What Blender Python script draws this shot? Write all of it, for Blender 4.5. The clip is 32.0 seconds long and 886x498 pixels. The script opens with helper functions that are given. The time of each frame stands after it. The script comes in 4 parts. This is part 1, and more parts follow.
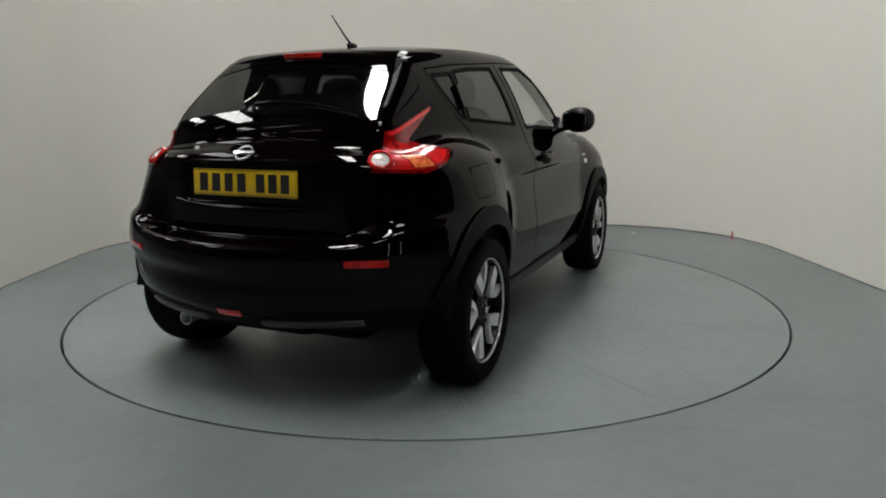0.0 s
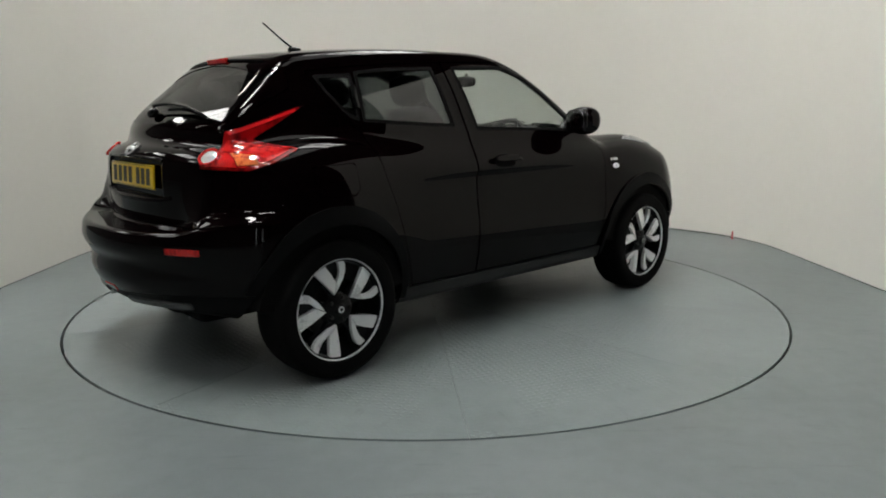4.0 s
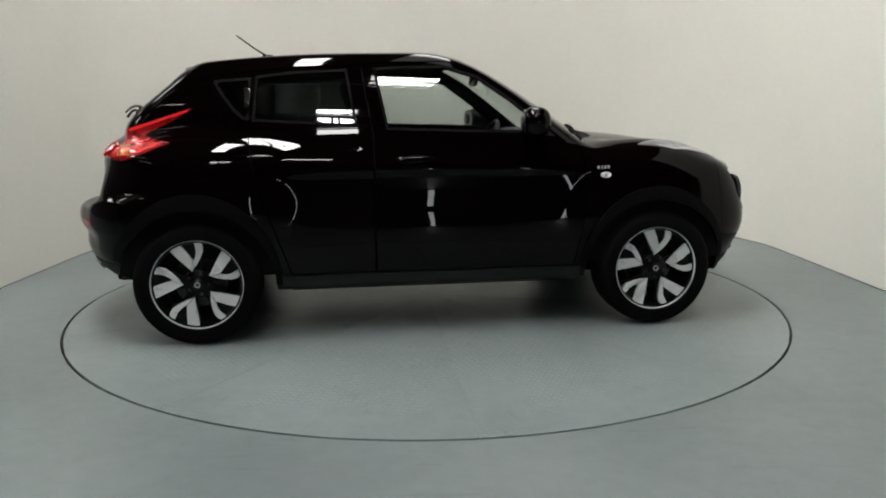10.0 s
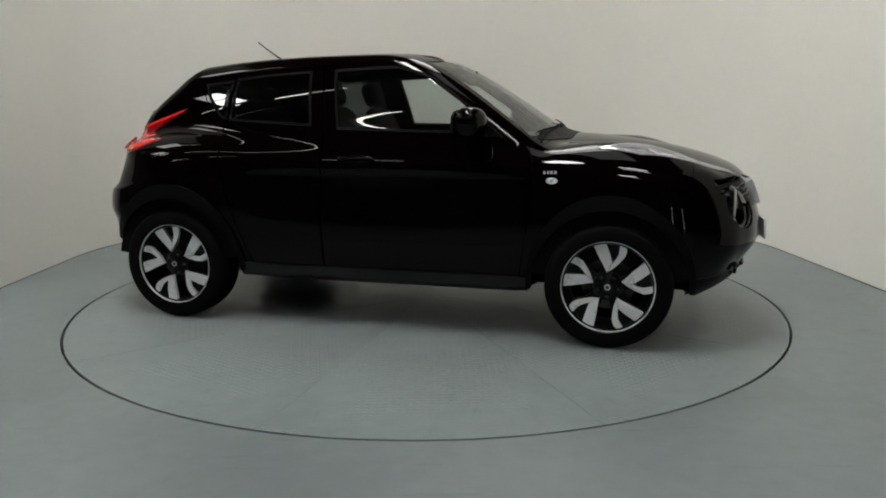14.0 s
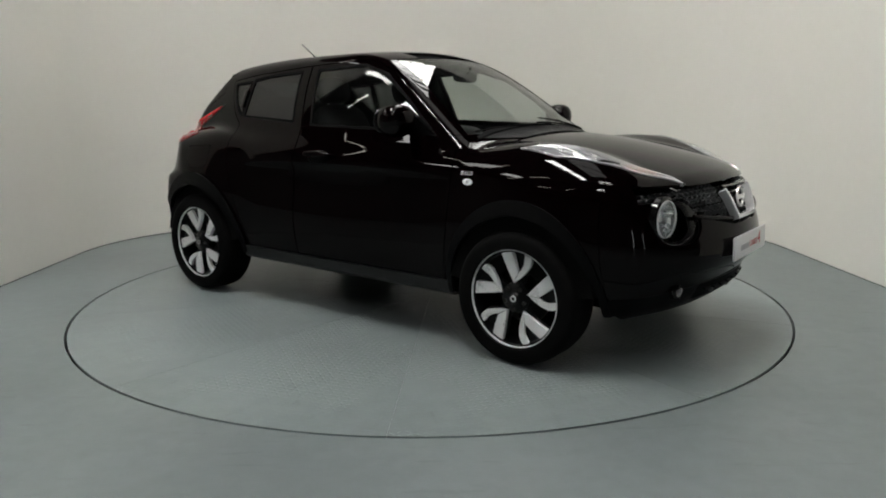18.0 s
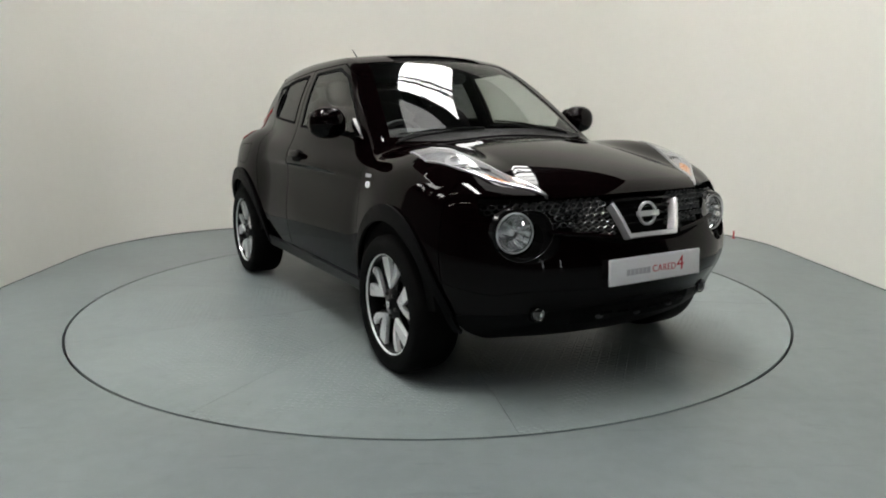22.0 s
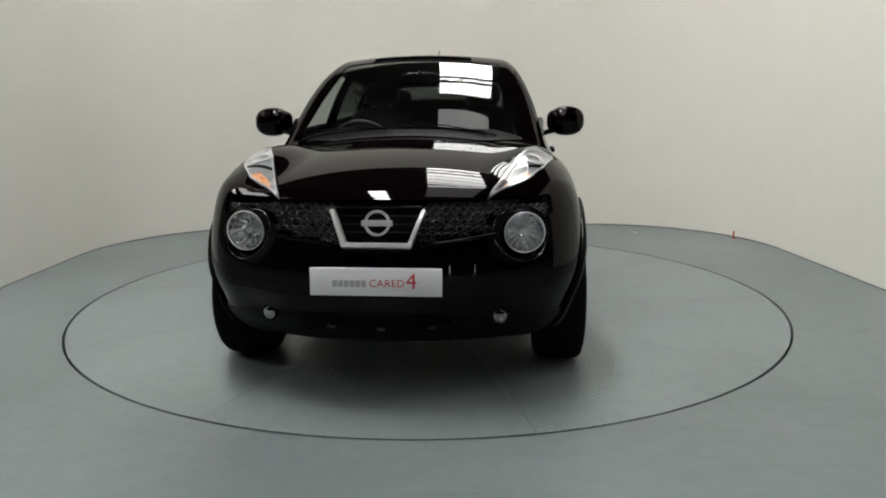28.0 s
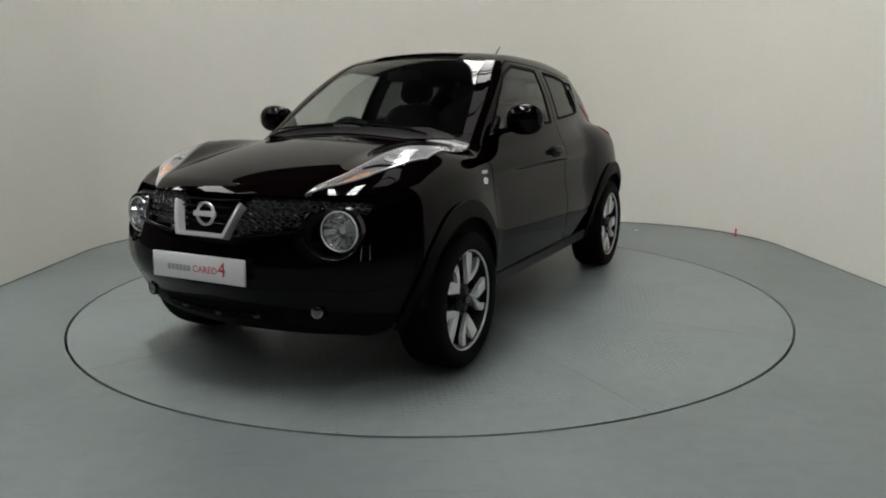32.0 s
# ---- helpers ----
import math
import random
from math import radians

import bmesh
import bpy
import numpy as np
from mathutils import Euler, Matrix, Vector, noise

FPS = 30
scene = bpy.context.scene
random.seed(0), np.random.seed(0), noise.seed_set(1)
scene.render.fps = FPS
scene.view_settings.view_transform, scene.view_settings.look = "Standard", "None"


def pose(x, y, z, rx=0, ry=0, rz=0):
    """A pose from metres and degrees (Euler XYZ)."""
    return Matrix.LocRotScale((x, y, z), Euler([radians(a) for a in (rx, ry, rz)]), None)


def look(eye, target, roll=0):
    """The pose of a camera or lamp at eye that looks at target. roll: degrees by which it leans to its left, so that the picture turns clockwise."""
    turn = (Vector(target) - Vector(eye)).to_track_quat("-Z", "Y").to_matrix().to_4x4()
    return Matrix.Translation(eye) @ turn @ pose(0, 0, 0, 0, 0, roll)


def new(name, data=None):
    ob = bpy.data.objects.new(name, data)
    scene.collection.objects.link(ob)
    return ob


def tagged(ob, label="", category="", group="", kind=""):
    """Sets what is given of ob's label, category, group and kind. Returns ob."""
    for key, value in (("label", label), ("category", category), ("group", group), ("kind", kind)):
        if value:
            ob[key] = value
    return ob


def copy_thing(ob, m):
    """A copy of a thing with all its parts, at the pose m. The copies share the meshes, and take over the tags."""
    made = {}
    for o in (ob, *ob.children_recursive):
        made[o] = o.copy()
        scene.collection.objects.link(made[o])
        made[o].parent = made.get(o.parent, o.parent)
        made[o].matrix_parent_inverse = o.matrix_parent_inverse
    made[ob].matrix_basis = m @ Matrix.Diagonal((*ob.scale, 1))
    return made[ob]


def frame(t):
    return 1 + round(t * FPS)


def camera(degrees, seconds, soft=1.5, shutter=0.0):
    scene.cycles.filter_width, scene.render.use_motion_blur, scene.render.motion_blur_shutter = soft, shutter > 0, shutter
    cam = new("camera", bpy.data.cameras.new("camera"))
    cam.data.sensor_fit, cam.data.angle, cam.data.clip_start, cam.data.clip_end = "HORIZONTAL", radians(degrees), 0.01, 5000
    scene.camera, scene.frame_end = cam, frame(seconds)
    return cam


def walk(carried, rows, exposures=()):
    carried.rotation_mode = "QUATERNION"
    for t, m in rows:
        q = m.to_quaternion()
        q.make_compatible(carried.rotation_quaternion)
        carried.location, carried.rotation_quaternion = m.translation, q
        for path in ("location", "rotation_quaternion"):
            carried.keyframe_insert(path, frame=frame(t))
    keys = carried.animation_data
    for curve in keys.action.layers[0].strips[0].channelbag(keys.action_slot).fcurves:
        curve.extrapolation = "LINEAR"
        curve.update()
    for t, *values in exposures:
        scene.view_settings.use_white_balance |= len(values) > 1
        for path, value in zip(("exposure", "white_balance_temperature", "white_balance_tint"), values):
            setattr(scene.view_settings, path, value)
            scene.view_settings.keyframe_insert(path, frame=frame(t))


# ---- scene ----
# camera on a fixed stand, with a very slight sway late in the clip
EYE = (0.0, -4.748, 1.219)
TILT, TURN, ROLL = 10.84, 1.13, -0.32


def aim(right=0.0, down=0.0):
    """The camera's pose, turned by small angles (degrees) from its rest."""
    a, b = radians(TURN + right), radians(TILT + down)
    way = Vector((math.sin(a) * math.cos(b), math.cos(a) * math.cos(b), -math.sin(b)))
    return look(EYE, Vector(EYE) + way, ROLL)


cam = camera(63.03, 32.0, soft=1.9)
walk(cam, [(0.0, aim()), (16.2, aim()), (16.6, aim(-0.03, 0.03)), (17.0, aim(-0.13, 0.16)), (18.0, aim(-0.22, 0.22)), (20.9, aim(-0.22, 0.24)),
           (21.5, aim(-0.09, 0.05)), (23.8, aim(-0.1, 0.08)), (24.5, aim(-0.18, 0.18)), (25.5, aim(-0.22, 0.2)), (26.5, aim(-0.15, 0.11)),
           (27.5, aim(-0.09, 0.05)), (31.0, aim(-0.09, 0.05)), (31.5, aim(-0.2, 0.18)), (32.0, aim(-0.24, 0.24))],
     exposures=[(0.0, -0.58), (2.0, -0.43), (3.0, -0.39), (6.0, -0.37), (8.0, -0.20), (10.0, -0.20), (11.0, -0.20), (12.0, -0.28), (13.0, -0.40), (14.0, -0.49), (16.5, -0.46), (18.0, -0.44), (19.0, -0.24), (20.0, -0.08), (22.0, -0.07), (23.0, -0.12), (24.0, -0.30), (25.0, -0.32), (28.0, -0.25), (30.0, -0.32), (31.0, -0.37), (32.0, -0.52)])


def heading(t):
    """The way the car points at t seconds, in degrees from +x."""
    return 65.73 - 6.0578 * t + 0.020919 * t * t - 0.00036060 * t ** 3


# ---- light: daylight from roof lights and tube lamps of the workshop hall ----
world = bpy.data.worlds.new("hall_world")
world.use_nodes = True
scene.world = world
sky = world.node_tree.nodes.new("ShaderNodeTexSky")
sky.sky_type, sky.sun_disc = "NISHITA", False
sky.sun_elevation, sky.sun_rotation = radians(40), radians(120)
world.node_tree.links.new(sky.outputs["Color"], world.node_tree.nodes["Background"].inputs["Color"])
world.node_tree.nodes["Background"].inputs["Strength"].default_value = 0.1


# ---- materials ----
def material(name, color, rough=0.5, metal=0.0, coat=0.0, coat_rough=0.03, spec=0.5, bump=0.0, scale=40.0, vary=0.0, vary_scale=3.0, rough_vary=0.0, tint=None):
    """A principled surface with grain (bump), and colour and gloss that vary at a large and a fine scale."""
    m = bpy.data.materials.new(name)
    m.use_nodes = True
    nodes, link = m.node_tree.nodes, m.node_tree.links.new
    b = nodes["Principled BSDF"]
    b.inputs["Base Color"].default_value = (*color, 1)
    b.inputs["Roughness"].default_value = rough
    b.inputs["Metallic"].default_value = metal
    b.inputs["Coat Weight"].default_value = coat
    b.inputs["Coat Roughness"].default_value = coat_rough
    b.inputs["Specular IOR Level"].default_value = spec
    place = nodes.new("ShaderNodeTexCoord")
    if vary or rough_vary:
        big, fine, mix = nodes.new("ShaderNodeTexNoise"), nodes.new("ShaderNodeTexNoise"), nodes.new("ShaderNodeMath")
        big.inputs["Scale"].default_value, big.inputs["Detail"].default_value = vary_scale, 5
        fine.inputs["Scale"].default_value, fine.inputs["Detail"].default_value = vary_scale * 14, 4
        for n in (big, fine):
            link(place.outputs["Object"], n.inputs["Vector"])
        mix.operation = "MULTIPLY_ADD"
        mix.inputs[1].default_value = 0.4
        link(fine.outputs["Fac"], mix.inputs[0])
        link(big.outputs["Fac"], mix.inputs[2])
        if vary:
            ramp = nodes.new("ShaderNodeValToRGB")
            other = tint or tuple(c * (1 - vary) for c in color)
            ramp.color_ramp.elements[0].position, ramp.color_ramp.elements[1].position = 0.35, 1.05
            ramp.color_ramp.elements[0].color, ramp.color_ramp.elements[1].color = (*other, 1), (*color, 1)
            link(mix.outputs[0], ramp.inputs[0])
            link(ramp.outputs[0], b.inputs["Base Color"])
        if rough_vary:
            r = nodes.new("ShaderNodeMapRange")
            r.inputs["From Min"].default_value, r.inputs["From Max"].default_value = 0.45, 0.95
            r.inputs["To Min"].default_value, r.inputs["To Max"].default_value = max(0.0, rough - rough_vary), min(1.0, rough + rough_vary)
            link(mix.outputs[0], r.inputs["Value"])
            link(r.outputs[0], b.inputs["Roughness"])
    if bump:
        n, k = nodes.new("ShaderNodeTexNoise"), nodes.new("ShaderNodeBump")
        n.inputs["Scale"].default_value, n.inputs["Detail"].default_value = scale, 6
        k.inputs["Strength"].default_value, k.inputs["Distance"].default_value = bump, 0.02
        link(place.outputs["Object"], n.inputs["Vector"])
        link(n.outputs["Fac"], k.inputs["Height"])
        link(k.outputs["Normal"], b.inputs["Normal"])
    return m


def glow(name, color, strength):
    m = material(name, color, 0.6)
    b = m.node_tree.nodes["Principled BSDF"]
    b.inputs["Emission Color"].default_value = (*color, 1)
    b.inputs["Emission Strength"].default_value = strength
    return m


def pane_glass(name, tint, ior=1.5, rough=0.0, grazing=1.0):
    """Thin glass: it lets light straight through, tinted, and mirrors by its angle."""
    m = bpy.data.materials.new(name)
    m.use_nodes = True
    nodes, link = m.node_tree.nodes, m.node_tree.links.new
    nodes.remove(nodes["Principled BSDF"])
    clear, gloss, mix, f, p, k = (nodes.new("ShaderNode" + n) for n in ("BsdfTransparent", "BsdfGlossy", "MixShader", "LayerWeight", "Math", "Math"))
    clear.inputs["Color"].default_value = (*tint, 1)
    gloss.inputs["Roughness"].default_value = rough
    base = ((ior - 1) / (ior + 1)) ** 2 * 2
    f.inputs["Blend"].default_value = 0.5
    p.operation, k.operation = "POWER", "MULTIPLY_ADD"
    p.inputs[1].default_value, k.inputs[1].default_value, k.inputs[2].default_value = 5.0, grazing - base, base
    link(f.outputs["Facing"], p.inputs[0])
    link(p.outputs[0], k.inputs[0])
    link(k.outputs[0], mix.inputs[0])
    link(clear.outputs[0], mix.inputs[1])
    link(gloss.outputs[0], mix.inputs[2])
    link(mix.outputs[0], nodes["Material Output"].inputs["Surface"])
    return m


def lacquer(name, color, rough=0.012, facing=0.0195, grazing=0.95):
    """Dark pearl paint under a clear coat whose gloss grows towards grazing angles."""
    m = material(name, color, 0.4, 0.0, spec=0.0, vary=0.12, vary_scale=5)
    nodes, link = m.node_tree.nodes, m.node_tree.links.new
    gloss, mix, f, p, k = (nodes.new("ShaderNode" + n) for n in ("BsdfGlossy", "MixShader", "LayerWeight", "Math", "Math"))
    gloss.inputs["Roughness"].default_value = rough
    f.inputs["Blend"].default_value = 0.5
    p.operation, k.operation = "POWER", "MULTIPLY_ADD"
    p.inputs[1].default_value, k.inputs[1].default_value, k.inputs[2].default_value = 6.0, grazing - facing, facing
    link(f.outputs["Facing"], p.inputs[0])
    link(p.outputs[0], k.inputs[0])
    link(k.outputs[0], mix.inputs[0])
    link(nodes["Principled BSDF"].outputs[0], mix.inputs[1])
    link(gloss.outputs[0], mix.inputs[2])
    link(mix.outputs[0], nodes["Material Output"].inputs["Surface"])
    return m


def ribbed_lens(name, dark, bright, scale):
    """A moulded lamp lens: bright cells painted into its colour stand for small prisms catching light unevenly."""
    m = material(name, bright, 0.14, coat=0.5, coat_rough=0.02, spec=0.25)
    nodes, link = m.node_tree.nodes, m.node_tree.links.new
    b = nodes["Principled BSDF"]
    place, size, cells, cloud, add, ramp, bump = (nodes.new("ShaderNode" + n) for n in ("TexCoord", "Mapping", "TexVoronoi", "TexNoise", "Math", "ValToRGB", "Bump"))
    size.inputs["Scale"].default_value = (1.0, 1.0, 0.55)
    cells.inputs["Scale"].default_value, cloud.inputs["Scale"].default_value = scale, scale * 0.3
    add.operation, add.use_clamp = "MULTIPLY_ADD", True
    add.inputs[1].default_value = 0.9
    ramp.color_ramp.elements[0].position, ramp.color_ramp.elements[1].position = 0.45, 1.0
    ramp.color_ramp.elements[0].color, ramp.color_ramp.elements[1].color = (*dark, 1), (*bright, 1)
    bump.inputs["Strength"].default_value, bump.inputs["Distance"].default_value = 0.06, 0.004
    link(place.outputs["Object"], size.inputs["Vector"])
    link(size.outputs[0], cells.inputs["Vector"])
    link(place.outputs["Object"], cloud.inputs["Vector"])
    link(cells.outputs["Distance"], add.inputs[0])
    link(cloud.outputs["Fac"], add.inputs[2])
    link(add.outputs[0], ramp.inputs[0])
    link(ramp.outputs[0], b.inputs["Base Color"])
    link(cells.outputs["Distance"], bump.inputs["Height"])
    link(bump.outputs["Normal"], b.inputs["Normal"])
    return m


PAINT = lacquer("black_paint", (0.0015, 0.00045, 0.0006))
TRIM = material("grained_plastic", (0.004, 0.004, 0.0043), 0.5, spec=0.07, bump=0.12, scale=420, vary=0.3, vary_scale=6, rough_vary=0.08)
DARK = material("matt_black", (0.004, 0.004, 0.004), 0.85, spec=0.1, vary=0.3)
GLOSS_BLACK = material("gloss_black_plastic", (0.004, 0.004, 0.004), 0.16, spec=0.35, rough_vary=0.05)
GREY_TRIM = material("grey_plastic", (0.055, 0.058, 0.06), 0.5, bump=0.1, scale=300, vary=0.2)
# same plastic as TRIM, its colour lightened for the gleam along the sill
LIT_SILL_TRIM = material("lit_sill_plastic", (0.012, 0.012, 0.0125), 0.38, spec=0.3, bump=0.08, scale=420, vary=0.2, vary_scale=6)
RUBBER = material("tyre_rubber", (0.0045, 0.0045, 0.0045), 0.75, bump=0.15, scale=160, vary=0.35, vary_scale=9, spec=0.06)
MACHINED = material("machined_alloy", (0.84, 0.84, 0.85), 0.30, 0.25, 0.5, 0.08, rough_vary=0.06, vary_scale=9)
ALLOY_BLACK = material("black_alloy", (0.003, 0.003, 0.0034), 0.3, 0.0, 0.15, 0.1, 0.12, bump=0.03, scale=200)
CHROME = material("chrome", (0.94, 0.94, 0.95), 0.15, 0.6, rough_vary=0.05)
GRILLE_BAR = material("satin_black_plastic", (0.042, 0.043, 0.044), 0.28, spec=0.6, rough_vary=0.06)
DULL_METAL = material("brake_steel", (0.07, 0.066, 0.064), 0.4, 1.0, vary=0.3, vary_scale=14)
WINDOW = pane_glass("window_glass", (0.74, 0.78, 0.76))
PRIVACY = pane_glass("privacy_glass", (0.12, 0.13, 0.13), grazing=0.55)
LENS = pane_glass("clear_lens", (0.95, 0.955, 0.96), 1.13)
RED = ribbed_lens("red_lens", (0.16, 0.002, 0.004), (0.58, 0.012, 0.012), 42)
DEEP_RED = ribbed_lens("deep_red_lens", (0.06, 0.001, 0.002), (0.24, 0.003, 0.005), 30)
AMBER = ribbed_lens("amber_lens", (0.45, 0.02, 0.01), (0.82, 0.20, 0.06), 60)
PALE_AMBER = ribbed_lens("pale_amber_lens", (0.42, 0.13, 0.05), (0.66, 0.34, 0.18), 70)
RED_BRIGHT = material("bright_red_lens", (0.85, 0.02, 0.025), 0.2, coat=0.35, spec=0.3, vary=0.3, vary_scale=20)
CLEAR_UNIT = material("clear_lamp_unit", (0.42, 0.36, 0.36), 0.15, 0.3, 1.0, bump=0.4, scale=90)
SILVER = material("lamp_reflector", (0.92, 0.92, 0.93), 0.08, 0.72, bump=0.4, scale=22)
LAMP_TUB = material("lamp_tub", (0.24, 0.24, 0.25), 0.55, 0.0, spec=0.12, bump=0.5, scale=55, vary=0.5, vary_scale=22)
BOWL = material("faceted_reflector", (0.94, 0.94, 0.95), 0.03, 0.92)
CLOTH = material("seat_cloth", (0.014, 0.014, 0.016), 0.9, bump=0.3, scale=260, vary=0.3)
DASH = material("dash_plastic", (0.012, 0.012, 0.013), 0.6, bump=0.1, scale=300, vary=0.25)
PLATE_YELLOW = material("yellow_plate", (0.78, 0.52, 0.015), 0.3, coat=0.5, vary=0.15, vary_scale=8)
PLATE_WHITE = material("white_plate", (0.83, 0.83, 0.85), 0.35, coat=0.3, vary=0.06, vary_scale=6)
MIRROR = material("mirror_glass", (0.22, 0.22, 0.23), 0.04, 1.0)
INK_BLACK = material("black_ink", (0.012, 0.012, 0.012), 0.5)
INK_GREY = material("grey_ink", (0.42, 0.42, 0.45), 0.5)
INK_RED = material("red_ink", (0.50, 0.03, 0.05), 0.5)
WALL = material("painted_wall", (0.79, 0.775, 0.72), 0.75, bump=0.04, scale=70, vary=0.05, vary_scale=1.1, spec=0.25)
EDGE = material("dark_joint", (0.018, 0.018, 0.018), 0.8)
HALL = material("hall_sheet", (0.14, 0.14, 0.136), 0.7, vary=0.3, vary_scale=0.8)
STEEL = material("painted_steel", (0.06, 0.065, 0.07), 0.5, vary=0.3)
TUBE = glow("tube_lamp", (1.0, 0.96, 0.87), 24.0)
SLIT = glow("daylit_window", (0.93, 0.97, 1.0), 13.0)
MARKER = material("red_marker", (0.45, 0.02, 0.03), 0.5)


def floor_material(name, tread):
    """Grey floor paint with scuffs, stains and a satin gloss; with tread it also has raised bars, crossing from cell to cell."""
    m = material(name, (0.128, 0.149, 0.150), 0.28 if tread else 0.30, spec=0.2)
    nodes, link = m.node_tree.nodes, m.node_tree.links.new
    b = nodes["Principled BSDF"]
    place = nodes.new("ShaderNodeTexCoord")

    def sum_of(kind, a, c=None, d=None):
        n = nodes.new("ShaderNodeMath")
        n.operation = kind
        for k, v in enumerate((a, c, d)):
            if v is None:
                continue
            if isinstance(v, (int, float)):
                n.inputs[k].default_value = v
            else:
                link(v, n.inputs[k])
        return n.outputs[0]
    grain, bump = nodes.new("ShaderNodeTexNoise"), nodes.new("ShaderNodeBump")
    grain.inputs["Scale"].default_value, grain.inputs["Detail"].default_value = 7, 9
    link(place.outputs["Object"], grain.inputs["Vector"])
    bump.inputs["Strength"].default_value, bump.inputs["Distance"].default_value = 0.9, 0.009
    height = sum_of("MULTIPLY", grain.outputs["Fac"], 0.10)
    if tread:
        split = nodes.new("ShaderNodeSeparateXYZ")
        link(place.outputs["Object"], split.inputs[0])
        u, v = sum_of("MULTIPLY", split.outputs[0], 31.0), sum_of("MULTIPLY", split.outputs[1], 31.0)
        odd = sum_of("MODULO", sum_of("ADD", sum_of("FLOOR", u), sum_of("ADD", sum_of("FLOOR", v), 1000.0)), 2.0)
        way = sum_of("MULTIPLY_ADD", sum_of("GREATER_THAN", odd, 0.5), 2.0, -1.0)
        fu, fv = sum_of("SUBTRACT", sum_of("FRACT", u), 0.5), sum_of("SUBTRACT", sum_of("FRACT", v), 0.5)
        fv = sum_of("MULTIPLY", fv, way)
        along, across = sum_of("ADD", fu, fv), sum_of("SUBTRACT", fu, fv)
        far = sum_of("ADD", sum_of("POWER", sum_of("ABSOLUTE", sum_of("MULTIPLY", along, 1.35)), 2.0), sum_of("POWER", sum_of("ABSOLUTE", sum_of("MULTIPLY", across, 4.6)), 2.0))
        bar = sum_of("SUBTRACT", 1.0, sum_of("MINIMUM", far, 1.0))
        wear = nodes.new("ShaderNodeTexNoise")
        wear.inputs["Scale"].default_value = 1.1
        link(place.outputs["Object"], wear.inputs["Vector"])
        keep = nodes.new("ShaderNodeMapRange")
        keep.inputs["From Min"].default_value, keep.inputs["From Max"].default_value = 0.44, 0.62
        keep.inputs["To Min"].default_value = 0.04
        link(wear.outputs["Fac"], keep.inputs["Value"])
        height = sum_of("MULTIPLY_ADD", sum_of("MULTIPLY", bar, keep.outputs[0]), 0.55, height)
    link(height, bump.inputs["Height"])
    link(bump.outputs["Normal"], b.inputs["Normal"])
    # soft cloudy wear and fine dirt
    cloud, dirt, tone, shade = nodes.new("ShaderNodeTexNoise"), nodes.new("ShaderNodeTexNoise"), nodes.new("ShaderNodeMapRange"), nodes.new("ShaderNodeMix")
    cloud.inputs["Scale"].default_value, cloud.inputs["Detail"].default_value = 0.9, 2.5
    dirt.inputs["Scale"].default_value, dirt.inputs["Detail"].default_value = 11.0, 5.0
    for n in (cloud, dirt):
        link(place.outputs["Object"], n.inputs["Vector"])
    link(sum_of("MULTIPLY_ADD", dirt.outputs["Fac"], 0.45, cloud.outputs["Fac"]), tone.inputs["Value"])
    tone.interpolation_type = "SMOOTHSTEP"
    tone.inputs["From Min"].default_value, tone.inputs["From Max"].default_value = 0.45, 1.0
    shade.data_type = "RGBA"
    k = 1.26 if tread else 1.07
    shade.inputs[6].default_value, shade.inputs[7].default_value = (0.110 * k, 0.128 * k, 0.129 * k, 1), (0.140 * k, 0.162 * k, 0.163 * k, 1)
    link(tone.outputs[0], shade.inputs[0])
    # sparse dark scuffs and rubbed streaks
    turned, scuff, few, worn = nodes.new("ShaderNodeMapping"), nodes.new("ShaderNodeTexNoise"), nodes.new("ShaderNodeMapRange"), nodes.new("ShaderNodeMix")
    turned.inputs["Rotation"].default_value, turned.inputs["Scale"].default_value = (0, 0, 0.5), (1.0, 5.0, 1.0)
    scuff.inputs["Scale"].default_value, scuff.inputs["Detail"].default_value, scuff.inputs["Roughness"].default_value = 2.6, 6.0, 0.62
    few.inputs["From Min"].default_value, few.inputs["From Max"].default_value, few.inputs["To Max"].default_value = 0.60, 0.74, 0.34
    link(place.outputs["Object"], turned.inputs["Vector"])
    link(turned.outputs[0], scuff.inputs["Vector"])
    link(scuff.outputs["Fac"], few.inputs["Value"])
    worn.data_type = "RGBA"
    worn.inputs[7].default_value = (0.05, 0.055, 0.055, 1)
    link(few.outputs[0], worn.inputs[0])
    link(shade.outputs[2], worn.inputs[6])
    link(worn.outputs[2], b.inputs["Base Color"])
    return m


FLOOR = floor_material("floor_paint", False)
DECK = floor_material("deck_paint", True)


# ---- mesh tools ----
def mesh_of(name, verts, faces, mat, normals=None, smooth=True):
    me = bpy.data.meshes.new(name)
    me.from_pydata([tuple(v) for v in verts], [], [tuple(f) for f in faces])
    me.polygons.foreach_set("use_smooth", [smooth] * len(me.polygons))
    if normals is not None:
        me.normals_split_custom_set_from_vertices([tuple(n) for n in normals])
    me.materials.append(mat)
    return me


def part(name, data, mat=None, parent=None, label="", at=None):
    """Links a bmesh or a mesh as one object under a thing or part."""
    if isinstance(data, bmesh.types.BMesh):
        me = bpy.data.meshes.new(name)
        bmesh.ops.recalc_face_normals(data, faces=data.faces)
        data.to_mesh(me)
        data.free()
        me.materials.append(mat)
        data = me
    ob = new(name, data)
    ob.parent = parent
    if at is not None:
        ob.matrix_basis = at
    return tagged(ob, label)


def smooth_angle(bm, degrees=35):
    bmesh.ops.recalc_face_normals(bm, faces=bm.faces)
    bm.normal_update()
    for f in bm.faces:
        f.smooth = True
    for e in bm.edges:
        if len(e.link_faces) == 2 and e.calc_face_angle(0) > radians(degrees):
            e.smooth = False
    return bm


